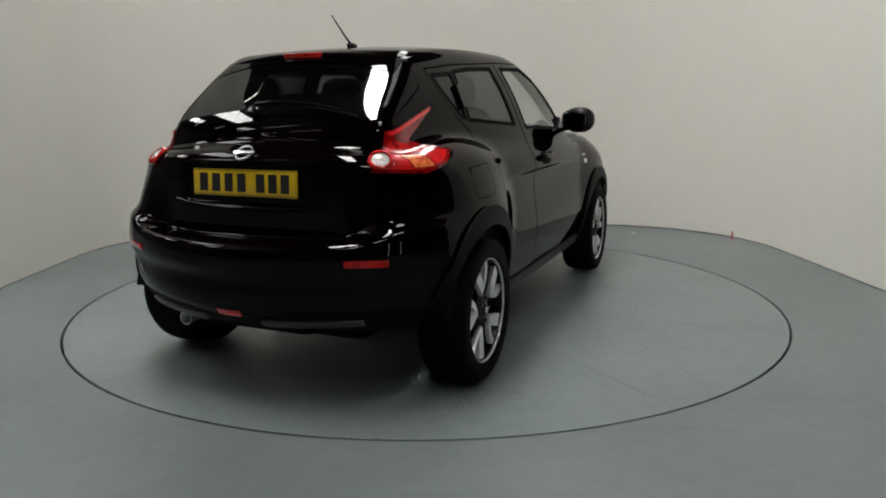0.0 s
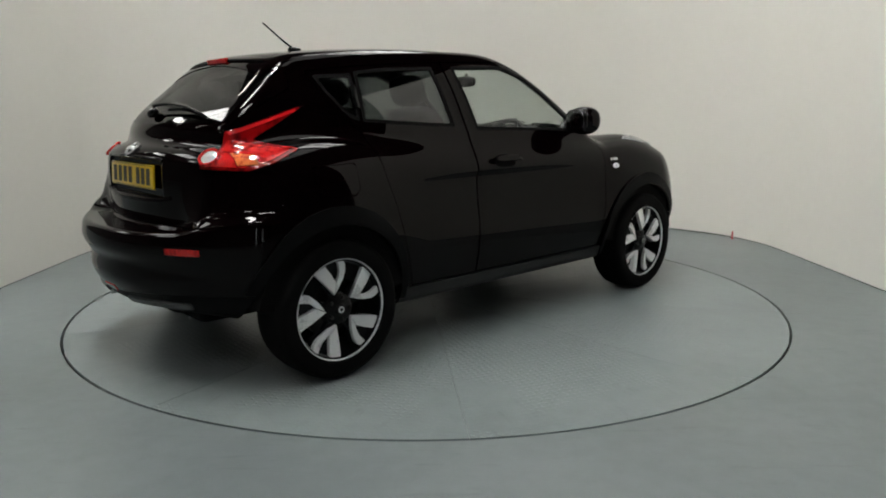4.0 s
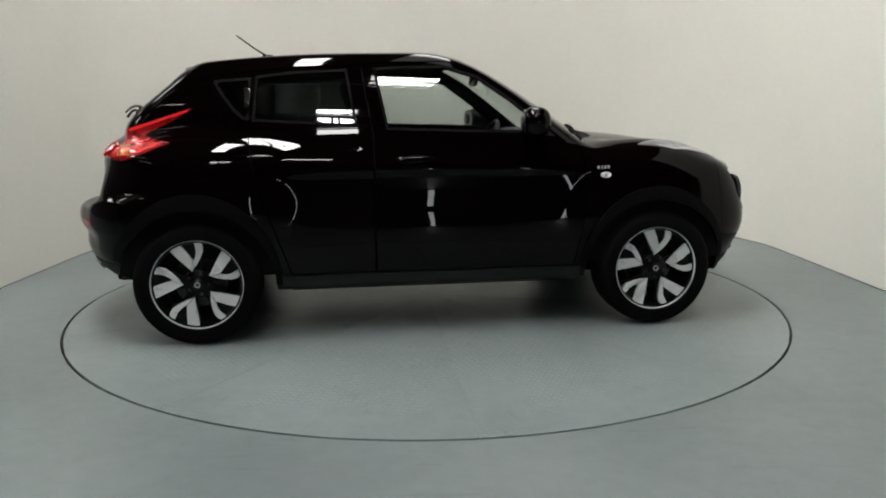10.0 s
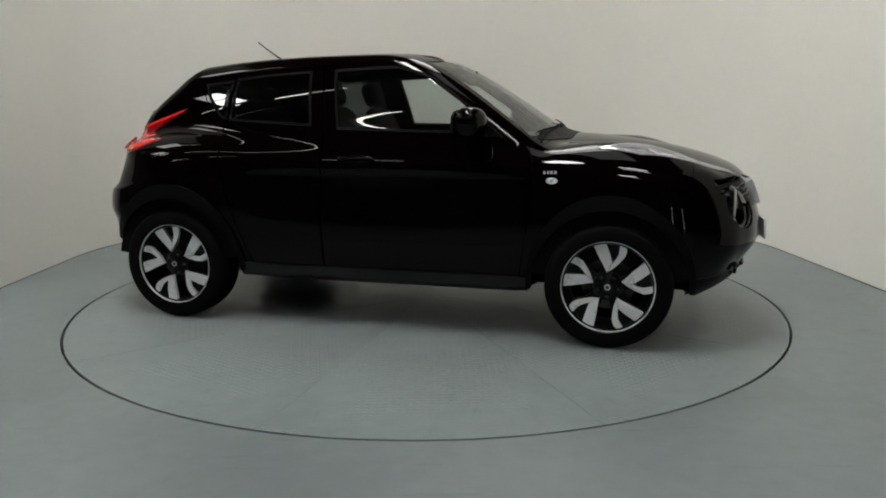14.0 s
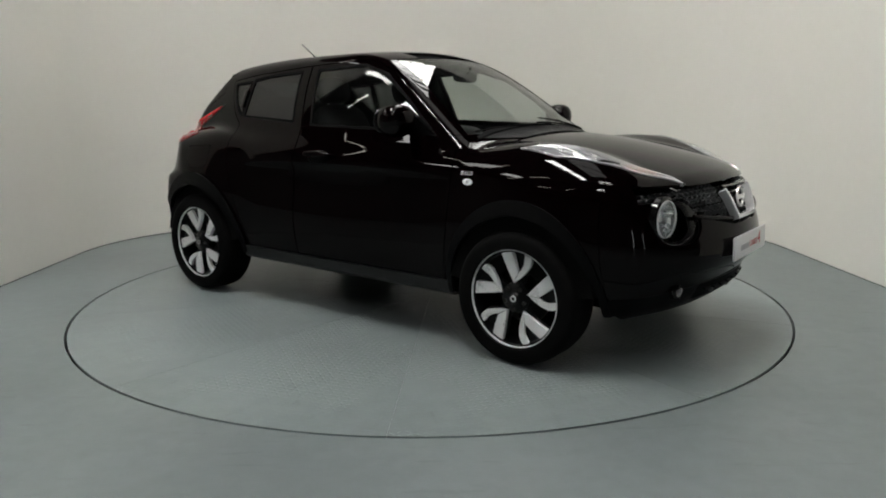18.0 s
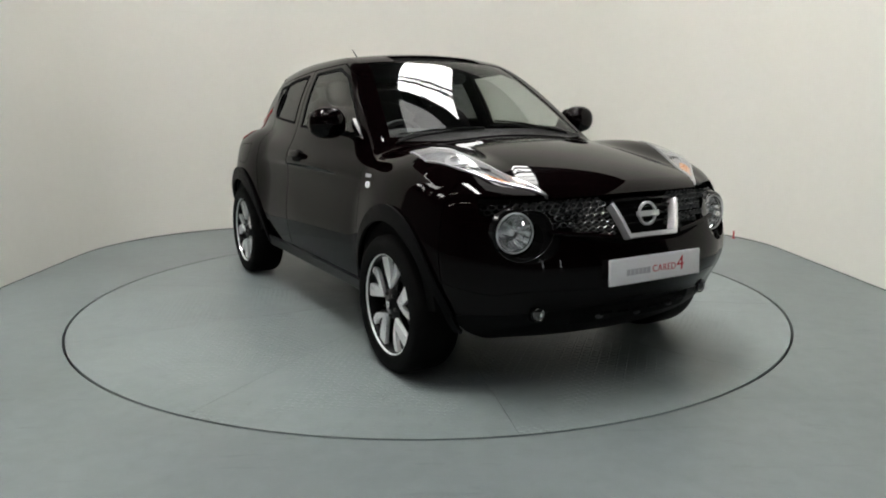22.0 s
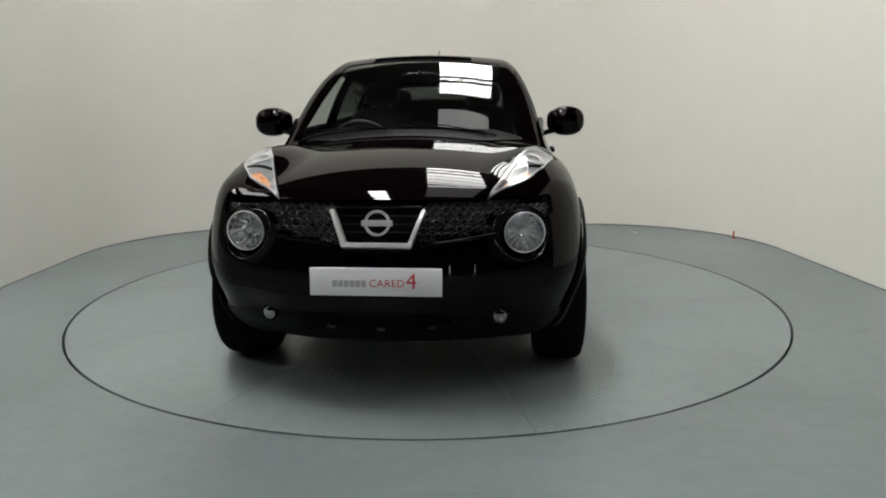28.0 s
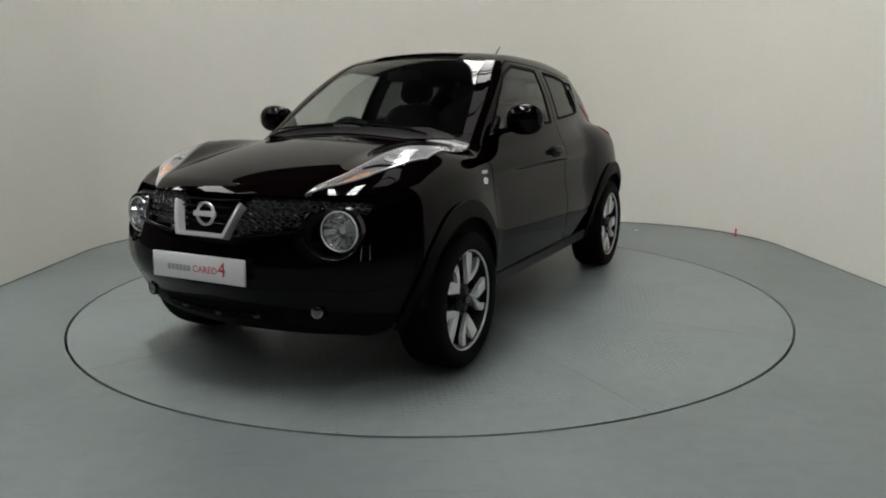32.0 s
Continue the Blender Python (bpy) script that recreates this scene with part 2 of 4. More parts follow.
def box(sx, sy, sz, m=Matrix(), bevel=0.0, bm=None, seg=2):
    bm = bm or bmesh.new()
    made = bmesh.ops.create_cube(bm, size=1, matrix=m @ Matrix.Diagonal((sx, sy, sz, 1)))
    if bevel:
        edges = list({e for v in made["verts"] for e in v.link_edges})
        bmesh.ops.bevel(bm, geom=edges, offset=bevel, segments=seg, affect="EDGES", profile=0.6)
    return bm


def lathe(profile, steps=48, m=Matrix(), bm=None, closed=False):
    """Turns (radius, height) points about z."""
    bm = bm or bmesh.new()
    rings = []
    for r, h in profile:
        rings.append([bm.verts.new(m @ Vector((r * math.cos(2 * math.pi * i / steps), r * math.sin(2 * math.pi * i / steps), h))) for i in range(steps)])
    pairs = list(zip(rings, rings[1:])) + ([(rings[-1], rings[0])] if closed else [])
    for a, b in pairs:
        for i in range(steps):
            j = (i + 1) % steps
            bm.faces.new((a[i], a[j], b[j], b[i]))
    return bm


def prism(points, low, high, m=Matrix(), bm=None, bevel=0.0):
    """A flat outline (x, y) made solid between two heights."""
    bm = bm or bmesh.new()
    a = [bm.verts.new(m @ Vector((x, y, low))) for x, y in points]
    b = [bm.verts.new(m @ Vector((x, y, high))) for x, y in points]
    n = len(points)
    bm.faces.new(a[::-1])
    top = bm.faces.new(b)
    for i in range(n):
        bm.faces.new((a[i], a[(i + 1) % n], b[(i + 1) % n], b[i]))
    if bevel:
        bmesh.ops.bevel(bm, geom=list(top.edges), offset=bevel, segments=2, affect="EDGES")
    return bm


def tube(points, radius, bm=None, steps=8, taper=1.0):
    """A round bar along a line of points."""
    bm = bm or bmesh.new()
    pts = [Vector(p) for p in points]
    rings = []
    for i, p in enumerate(pts):
        d = (pts[min(i + 1, len(pts) - 1)] - pts[max(i - 1, 0)]).normalized()
        side = d.cross(Vector((0.31, 0.17, 0.93))).normalized()
        up = side.cross(d)
        r = radius * (1 + (taper - 1) * i / max(1, len(pts) - 1))
        rings.append([bm.verts.new(p + r * (math.cos(2 * math.pi * k / steps) * side + math.sin(2 * math.pi * k / steps) * up)) for k in range(steps)])
    for a, b in zip(rings, rings[1:]):
        for k in range(steps):
            bm.faces.new((a[k], a[(k + 1) % steps], b[(k + 1) % steps], b[k]))
    bm.faces.new(rings[0][::-1])
    bm.faces.new(rings[-1])
    return bm


def empty(name, label, category, m=Matrix(), group=""):
    ob = new(name)
    ob.matrix_basis = m
    ob.empty_display_size = 0.2
    return tagged(ob, label, category, group)


def lettering(name, words, size, mat, parent, m, depth=0.001, spread=1.0):
    """Flat raised letters in the built-in font, centred on m."""
    cu = bpy.data.curves.new(name, "FONT")
    cu.body, cu.size, cu.extrude, cu.align_x, cu.align_y, cu.space_character = words, size, depth, "CENTER", "CENTER", spread
    tmp = bpy.data.objects.new(name, cu)
    me = bpy.data.meshes.new_from_object(tmp)
    bpy.data.objects.remove(tmp)
    bpy.data.curves.remove(cu)
    me.materials.clear()
    me.materials.append(mat)
    return part(name, me, None, parent, "", m)


# ---- the photo bay and the hall round it ----
DISC_R = 2.219
XL, XR, YB, BEND = -3.03, 3.08, 2.93, 1.5


def bay_line(step=0.06):
    """The bay wall's foot: two straight sides and a back with round corners."""
    pts = [(XL, 0.0 + i * 0.25) for i in range(6)]
    n = 26
    pts += [(XL + BEND - BEND * math.cos(math.pi / 2 * i / n), YB - BEND + BEND * math.sin(math.pi / 2 * i / n)) for i in range(n + 1)]
    pts += [(XR - BEND + BEND * math.sin(math.pi / 2 * i / n), YB - BEND + BEND * math.cos(math.pi / 2 * i / n)) for i in range(n + 1)]
    pts += [(XR, -2.0 + i * 0.4) for i in range(9)][::-1]
    return pts


def strip(line, low, high, out_a, out_b):
    """A curved band standing on a line, between two distances outwards from it."""
    bm = bmesh.new()
    n = len(line)
    rows = []
    for i, (x, y) in enumerate(line):
        a, b = line[max(0, i - 1)], line[min(n - 1, i + 1)]
        d = Vector((b[0] - a[0], b[1] - a[1])).normalized()
        o = Vector((-d.y, d.x))
        rows.append([bm.verts.new((x + o.x * k, y + o.y * k, z)) for k, z in ((out_a, low), (out_a, high), (out_b, high), (out_b, low))])
    for a, b in zip(rows, rows[1:]):
        for k in range(4):
            bm.faces.new((a[k], a[(k + 1) % 4], b[(k + 1) % 4], b[k]))
    bm.faces.new(rows[0])
    bm.faces.new(rows[-1][::-1])
    return smooth_angle(bm, 40)


def room():
    # floor with a round hole for the turntable
    bm = bmesh.new()
    n = 144
    inner = [bm.verts.new((DISC_R * math.cos(2 * math.pi * i / n), DISC_R * math.sin(2 * math.pi * i / n), 0)) for i in range(n)]
    pit = [bm.verts.new((v.co.x, v.co.y, -0.12)) for v in inner]
    outer = []
    for i in range(n):
        c, s = math.cos(2 * math.pi * i / n), math.sin(2 * math.pi * i / n)
        k = 20.5 / max(abs(c), abs(s))
        outer.append(bm.verts.new((c * k, s * k - 2, 0)))
    for i in range(n):
        j = (i + 1) % n
        bm.faces.new((inner[i], outer[i], outer[j], inner[j]))
        bm.faces.new((pit[i], inner[i], inner[j], pit[j]))
    tagged(part("floor", bm, FLOOR), "grey painted workshop floor with faint scuffs", "floor", kind="structure")
    bm = lathe([(0.01, -0.119), (DISC_R + 0.02, -0.119)], 96)
    tagged(part("pit_floor", bm, EDGE), "dark pit under the turntable", "floor", kind="structure")
    line = bay_line()
    tagged(part("wall_bay", strip(line, 0.007, 4.2, 0.0, 0.09), WALL), "smooth off-white curved photo bay wall", "wall", kind="structure")
    tagged(part("baseboard", strip(line, 0.0, 0.007, 0.004, 0.08), EDGE), "dark joint along the foot of the bay wall", "joint", kind="structure")
    # hall shell
    for name, size, at in (("wall_north", (40.2, 0.2, 9.8), (0, 16.1, 4.9)), ("wall_south", (40.2, 0.2, 9.8), (0, -20.1, 4.9)),
                           ("wall_west", (0.2, 36, 9.8), (-20.1, -2, 4.9)), ("wall_east", (0.2, 36, 9.8), (20.1, -2, 4.9))):
        tagged(part(name, box(*size, Matrix.Translation(at)), HALL), "grey sheet wall of the dim workshop hall", "wall", kind="structure")
    tagged(part("ceiling", box(40.4, 36.4, 0.2, Matrix.Translation((0, -2, 9.9))), HALL), "grey sheet roof of the workshop hall", "ceiling", kind="structure")


# x, y, width, length and glow of each roof panel
ROOFLIGHTS = [(1.4, 0.5, 2.2, 4.6, 2.5), (1.4, 7.8, 2.2, 8.8, 20.0), (-1.6, -1.6, 0.7, 5.0, 100.0), (1.2, -6.1, 2.0, 1.4, 46.0), (-0.7, -11.3, 1.6, 1.2, 60.0),
              (-9.0, 2.0, 2.2, 5.0, 18.0), (-12.9, -3.8, 2.0, 2.0, 26.0), (-13.6, 5.5, 2.0, 3.0, 26.0), (-9.3, 9.6, 3.6, 2.6, 26.0)]
TUBES = [(x, y) for x in (-11.5, -6.6) for y in (-7.5, -4.0, -0.5, 3.0, 6.5)]


def roof_lights():
    for x, y, w, l, shine in ROOFLIGHTS:
        top = empty("rooflight", "bright daylit roof panel with dark glazing bars", "roof light", Matrix.Translation((x, y, 9.785)), "roof lights of the hall")
        part("pane", box(w, l, 0.03), glow("daylit_rooflight", (0.99, 0.98, 0.95), shine), top)
        n = max(2, round(l / 1.1))
        for k in range(n + 1):
            part("glazing_bar", box(w + 0.1, 0.07, 0.08, Matrix.Translation((0, -l / 2 + l * k / n, -0.03))), STEEL, top)
    first = empty("tube_light", "white tube lamp in a slim batten hung from the roof", "lamp", Matrix.Translation((0, 0, 7.8)), "tube lamps of the hall")
    part("batten", box(3.0, 0.12, 0.07, bevel=0.008), WALL, first)
    part("tube", tube([(-1.45, 0, -0.06), (0, 0, -0.06), (1.45, 0, -0.06)], 0.03), TUBE, first)
    for x in (-1.1, 1.1):
        part("hanger", tube([(x, 0, 0.03), (x, 0, 2.0)], 0.006, steps=6), STEEL, first)
    first.matrix_basis = Matrix.Translation((TUBES[0][0], TUBES[0][1], 7.8))
    for x, y in TUBES[1:]:
        copy_thing(first, Matrix.Translation((x, y, 7.8)))
    for y in (-17, -11.5, -6, -1.9, 4.4, 9):
        beam = empty("roof_truss", "dark steel roof truss of the hall", "truss", Matrix.Translation((0, y, 9.1)), "roof trusses")
        part("top_chord", box(39.9, 0.14, 0.16, Matrix.Translation((0, 0, 0.6))), STEEL, beam)
        part("bottom_chord", box(39.9, 0.14, 0.14, Matrix.Translation((0, 0, -0.2))), STEEL, beam)
        bm = bmesh.new()
        for i in range(26):
            tube([(-19.5 + 1.5 * i, 0, -0.2), (-18.75 + 1.5 * i, 0, 0.56), (-18.0 + 1.5 * i, 0, -0.2)], 0.04, bm, 6)
        part("web_bar", bm, STEEL, beam)


def tall_windows():
    """Narrow daylit windows in the hall's south wall."""
    for x in (4.8, 9.2):
        top = empty("window", "tall narrow daylit window in a steel frame", "window", Matrix.Translation((x, -19.97, 2.3)), "tall windows of the hall")
        part("pane", box(0.14, 0.02, 4.2), SLIT, top)
        for k in (-1, 1):
            part("jamb", box(0.06, 0.06, 4.4, Matrix.Translation((0.10 * k, 0, 0))), STEEL, top)
        for k in (-1, 0, 1):
            part("transom", box(0.14, 0.05, 0.05, Matrix.Translation((0, 0.012, 2.12 * k))), STEEL, top)


def turntable():
    top = empty("turntable", "round grey tread-plate car turntable flush with the floor", "turntable")
    part("deck", lathe([(0.01, -0.06), (DISC_R - 0.02, -0.06), (DISC_R - 0.02, -0.012), (0.01, -0.012)], 96), EDGE, top, "dark steel frame under the plates")
    n, gap, r = 10, 0.0008, DISC_R - 0.014
    bm = bmesh.new()
    half = math.pi / n
    rim = [(r * math.cos(-half + 2 * half * i / 14), r * math.sin(-half + 2 * half * i / 14)) for i in range(15)]
    a = gap / math.sin(half)
    outline = [(a, 0.0)]
    for i, (x, y) in enumerate(rim):
        outline.append((x, y + (gap if i == 0 else -gap if i == 14 else 0)))
    prism(outline, -0.011, 0.0, bm=bm)
    plate = part("tread_plate", bm, DECK, top, "", Matrix.Rotation(radians(-92 + 18), 4, "Z"))
    for i in range(1, n):
        part("tread_plate", plate.data, None, top, "", Matrix.Rotation(radians(-92 + 18 + 36 * i), 4, "Z"))
    return top


def marker():
    """A short red peg standing at the foot of the bay wall."""
    top = empty("floor_peg", "small red peg standing on the floor by the wall", "peg", Matrix.Translation((2.895, 1.99, 0)))
    part("peg", lathe([(0.0075, 0.0), (0.0075, 0.07), (0.005, 0.075)], 12), MARKER, top)
    part("foot", lathe([(0.012, 0.0), (0.012, 0.004), (0.0075, 0.006)], 12), MARKER, top)
    chip = empty("paper_scrap", "tiny pale scrap lying on the grey floor", "scrap", Matrix.Translation((2.05, 2.36, 0.002)))
    part("scrap", prism([(-0.02, -0.012), (0.015, -0.015), (0.022, 0.01), (-0.012, 0.014)], 0.0, 0.004), PLATE_WHITE, chip)


room()
roof_lights()
tall_windows()
marker()
deck_thing = turntable()


# ---- the car: a smooth body field, cut into panels ----
def smin(a, b, k):
    h = np.clip(0.5 + 0.5 * (b - a) / k, 0, 1)
    return b * (1 - h) + a * h - k * h * (1 - h)


def smax(a, b, k):
    return -smin(-a, -b, k)


def bend(*pairs):
    """A smooth curve through (x, y) pairs, flat beyond its ends."""
    px, py = np.array(pairs, float).T
    d = np.diff(py) / np.diff(px)
    w = np.diff(px)
    m = np.concatenate([[d[0]], (d[:-1] * w[1:] + d[1:] * w[:-1]) / (w[1:] + w[:-1]), [d[-1]]])

    def at(x):
        x = np.clip(x, px[0], px[-1])
        i = np.clip(np.searchsorted(px, x, side="right") - 1, 0, len(px) - 2)
        h = w[i]
        s = (x - px[i]) / h
        return (py[i] * (1 + 2 * s) * (1 - s) ** 2 + m[i] * h * s * (1 - s) ** 2 + py[i + 1] * s * s * (3 - 2 * s) + m[i + 1] * h * s * s * (s - 1))
    return at


def flow(*pairs):
    """A curve through (x, y) pairs with no break in its bending, straight beyond its ends."""
    px, py = np.array(pairs, float).T
    h = np.diff(px)
    n = len(px)
    A, r = np.eye(n), np.zeros(n)
    for i in range(1, n - 1):
        A[i, i - 1:i + 2] = h[i - 1], 2 * (h[i - 1] + h[i]), h[i]
        r[i] = 6 * ((py[i + 1] - py[i]) / h[i] - (py[i] - py[i - 1]) / h[i - 1])
    m = np.linalg.solve(A, r)

    def at(x):
        x = np.clip(x, px[0] - 0.2, px[-1] + 0.2)
        i = np.clip(np.searchsorted(px, x, side="right") - 1, 0, n - 2)
        c = np.clip(x, px[0], px[-1])
        a, b, w = px[i + 1] - c, c - px[i], h[i]
        y = m[i] * a ** 3 / (6 * w) + m[i + 1] * b ** 3 / (6 * w) + (py[i] / w - m[i] * w / 6) * a + (py[i + 1] / w - m[i + 1] * w / 6) * b
        s0 = (py[1] - py[0]) / h[0] - h[0] * m[1] / 6
        s1 = (py[-1] - py[-2]) / h[-1] + h[-1] * m[-2] / 6
        return y + np.where(x < px[0], s0 * (x - px[0]), 0) + np.where(x > px[-1], s1 * (x - px[-1]), 0)
    return at


HOOD_Z = flow((-2.1, 1.04), (-1.5, 1.11), (-0.9, 1.14), (-0.2, 1.115), (0.5, 1.095), (1.0, 1.085), (1.4, 1.048), (1.7, 0.987), (1.88, 0.928), (1.99, 0.872), (2.06, 0.82), (2.12, 0.75))
FLANK_Y = flow((0.15, 0.735), (0.28, 0.775), (0.42, 0.812), (0.55, 0.829), (0.7, 0.824), (0.85, 0.810), (1.0, 0.788), (1.15, 0.735), (1.3, 0.66))
NOSE_X = flow((0.15, 1.66), (0.24, 1.85), (0.33, 1.972), (0.41, 2.012), (0.465, 2.048), (0.52, 2.076), (0.60, 2.082), (0.68, 2.062), (0.80, 2.02), (0.9, 1.975), (1.1, 1.88))
TAILGATE_X = flow((0.45, -1.84), (0.72, -1.856), (0.86, -1.862), (0.95, -1.860), (1.01, -1.850), (1.055, -1.824), (1.09, -1.786), (1.12, -1.742), (1.17, -1.67), (1.22, -1.60))
BUMPER_X = flow((0.2, -1.68), (0.3, -1.862), (0.4, -1.968), (0.5, -2.008), (0.57, -2.010), (0.605, -2.030), (0.66, -2.038), (0.7, -2.03), (0.8, -2.0))
ROOF_Z = flow((-1.75, 1.40), (-1.42, 1.475), (-0.98, 1.534), (-0.49, 1.562), (-0.13, 1.567), (0.08, 1.560), (0.24, 1.524), (0.44, 1.432), (0.65, 1.305), (0.85, 1.172), (1.0, 1.072), (1.3, 0.87))
GATE_X = flow((0.95, -1.72), (1.02, -1.735), (1.08, -1.745), (1.14, -1.735), (1.2, -1.695), (1.32, -1.555), (1.45, -1.395), (1.56, -1.26))
CABIN_Y = flow((0.95, 0.803), (1.04, 0.766), (1.12, 0.734), (1.25, 0.687), (1.38, 0.628), (1.5, 0.560), (1.6, 0.50))


def ball(x, y, z, cx, cy, cz, rx, ry, rz):
    dx, dy, dz = (x - cx) / rx, (y - cy) / ry, (z - cz) / rz
    q = np.sqrt(dx * dx + dy * dy + dz * dz)
    g = np.sqrt((dx / rx) ** 2 + (dy / ry) ** 2 + (dz / rz) ** 2) + 1e-6
    return q * (q - 1) / g


def body_field(x, y, z):
    """Below 0 inside the closed body."""
    y = np.abs(y)
    bow_f = 0.36 * y ** 2 + 0.62 * y ** 6
    bow_r = 0.30 * y ** 2 + 0.60 * y ** 6
    # the doors draw in below a rounded shoulder
    waist = 0.013 * np.exp(-((z - 0.76) / 0.12) ** 2) * np.exp(-(x / 0.7) ** 2)
    low = smax((z - HOOD_Z(x + 0.25 * bow_f) + 0.16 * y ** 2) * 0.93, y - FLANK_Y(z) + waist, 0.10)
    low = smax(low, (x - NOSE_X(z) + bow_f) * 0.9, 0.06)
    ledge = smax((BUMPER_X(z) + 0.46 * y ** 2 + 0.25 * y ** 6 - x) * 0.93, (z - 0.708 - 0.10 * y ** 4) * 0.98, 0.025)
    # the tailgate, with a shallow well for the plate
    gate = (TAILGATE_X(z) + bow_r - x) * 0.93
    gate = smax(gate, -np.maximum(np.maximum(y - 0.315, np.abs(z - 0.925) - 0.085), (x + 1.815) * 0.9), 0.016)
    low = smax(low, smin(gate, ledge, 0.02), 0.05)
    low = smax(low, 0.268 + 0.07 * np.clip((-x - 1.3) / 0.5, 0, 1) - 0.03 * np.clip((x - 1.3) / 0.4, 0, 1) - z, 0.03)
    fender = ball(x, y, z, 1.28, 0.60, 0.60, 0.59, 0.264, 0.445)
    haunch = ball(x, y, z, -1.22, 0.58, 0.68, 0.58, 0.295, 0.42)
    low = smin(low, fender, 0.09)
    low = smin(low, haunch, 0.10)
    wide = CABIN_Y(z) - 0.063 * (x + 0.035) ** 2
    cab = smax(y - wide, (z - ROOF_Z(x + 0.22 * y ** 2) + 0.12 * y ** 2) * 0.86, 0.055)
    cab = smax(cab, (GATE_X(z) + 0.36 * y ** 2 - x) * 0.72, 0.05)
    cab = smax(cab, 0.9 - z, 0.03)
    f = smin(low, cab, 0.04)
    return f


def slope(p, e=0.0015):
    g = np.empty_like(p)
    for k in range(3):
        d = np.zeros(3)
        d[k] = e
        a, b = p + d, p - d
        g[:, k] = (body_field(a[:, 0], a[:, 1], a[:, 2]) - body_field(b[:, 0], b[:, 1], b[:, 2])) / (2 * e)
    return g


def settle(p, times=3):
    """Moves points onto the body's skin."""
    for _ in range(times):
        g = slope(p)
        f = body_field(p[:, 0], p[:, 1], p[:, 2])
        p = p - np.clip(f / (g * g).sum(1), -0.05, 0.05)[:, None] * g
    return p


def normals_at(p):
    g = slope(p)
    return g / np.linalg.norm(g, axis=1)[:, None]


def skin(step=0.024):
    """The body's whole skin as points and triangles."""
    xs, ys, zs = np.arange(-2.12, 2.16, step), np.arange(-0.96, 0.9601, step), np.arange(0.14, 1.64, step)
    X, Y, Z = np.meshgrid(xs, ys, zs, indexing="ij")
    F = body_field(X, Y, Z)
    inside = F < 0
    n = tuple(k - 1 for k in F.shape)
    total, count = np.zeros(n + (3,)), np.zeros(n)
    cube = (slice(None, -1), slice(1, None))
    G = np.stack([X, Y, Z], -1)
    for axis in range(3):
        for a in (0, 1):
            for b in (0, 1):
                lo, hi = [cube[a], cube[b]], [cube[a], cube[b]]
                lo.insert(axis, cube[0])
                hi.insert(axis, cube[1])
                f0, f1 = F[tuple(lo)], F[tuple(hi)]
                cross = (f0 < 0) != (f1 < 0)
                s = np.where(cross, f0 / np.where(cross, f0 - f1, 1), 0)[..., None]
                total += np.where(cross[..., None], G[tuple(lo)] * (1 - s) + G[tuple(hi)] * s, 0)
                count += cross
    active = count > 0
    index = np.full(n, -1)
    index[active] = np.arange(active.sum())
    points = total[active] / count[active][:, None]
    quads = []
    for axis in range(3):
        i0, i1 = [slice(1, -1)] * 3, [slice(1, -1)] * 3
        i0[axis], i1[axis] = slice(0, -1), slice(1, None)
        s0, s1 = inside[tuple(i0)], inside[tuple(i1)]
        where = np.argwhere(s0 != s1)
        flip = s0[tuple(where.T)]
        off = np.ones(3, int)
        off[axis] = 0
        base = where + off
        u, v = [k for k in range(3) if k != axis]
        ids = []
        for du, dv in ((0, 0), (-1, 0), (-1, -1), (0, -1)):
            c = base.copy()
            c[:, u] += du
            c[:, v] += dv
            ids.append(index[tuple(c.T)])
        q = np.stack(ids, 1)
        if axis == 1:
            flip = ~flip
        q[~flip] = q[~flip][:, ::-1]
        quads.append(q)
    q = np.concatenate(quads)
    p = settle(points)
    return p, np.concatenate([q[:, [0, 1, 2]], q[:, [0, 2, 3]]])


def clip_by(p, tris, g):
    """The part of a triangle mesh where g > 0."""
    inn = g[tris] > 0
    k = inn.sum(1)
    keep = tris[k == 3]
    cut = tris[(k == 1) | (k == 2)]
    extra, made, out = [], {}, []
    n = len(p)

    def mid(a, b):
        key = (a, b) if a < b else (b, a)
        if key not in made:
            s = g[a] / (g[a] - g[b])
            made[key] = n + len(extra)
            extra.append(p[a] * (1 - s) + p[b] * s)
        return made[key]
    for t in cut:
        ring = []
        for i in range(3):
            a, b = int(t[i]), int(t[(i + 1) % 3])
            if g[a] > 0:
                ring.append(a)
            if (g[a] > 0) != (g[b] > 0):
                ring.append(mid(a, b))
        for i in range(1, len(ring) - 1):
            out.append((ring[0], ring[i], ring[i + 1]))
    allp = np.concatenate([p, np.array(extra).reshape(-1, 3)])
    tri = np.concatenate([keep, np.array(out, int).reshape(-1, 3)])
    used, inv = np.unique(tri, return_inverse=True)
    return allp[used], inv.reshape(-1, 3)


SKIN_P, SKIN_T = skin()
SKIN_N = normals_at(SKIN_P)


def finer(p, tris):
    """Splits each triangle into four, with the new points on the skin."""
    e = np.sort(np.concatenate([tris[:, [0, 1]], tris[:, [1, 2]], tris[:, [2, 0]]]), 1)
    uniq, inv = np.unique(e, axis=0, return_inverse=True)
    mid = settle((p[uniq[:, 0]] + p[uniq[:, 1]]) / 2, 2)
    m = len(p) + inv.ravel().reshape(3, -1)
    a, b, c = tris.T
    ab, bc, ca = m
    return np.concatenate([p, mid]), np.concatenate([np.stack(t, 1) for t in ((a, ab, ca), (ab, b, bc), (ca, bc, c), (ab, bc, ca))])


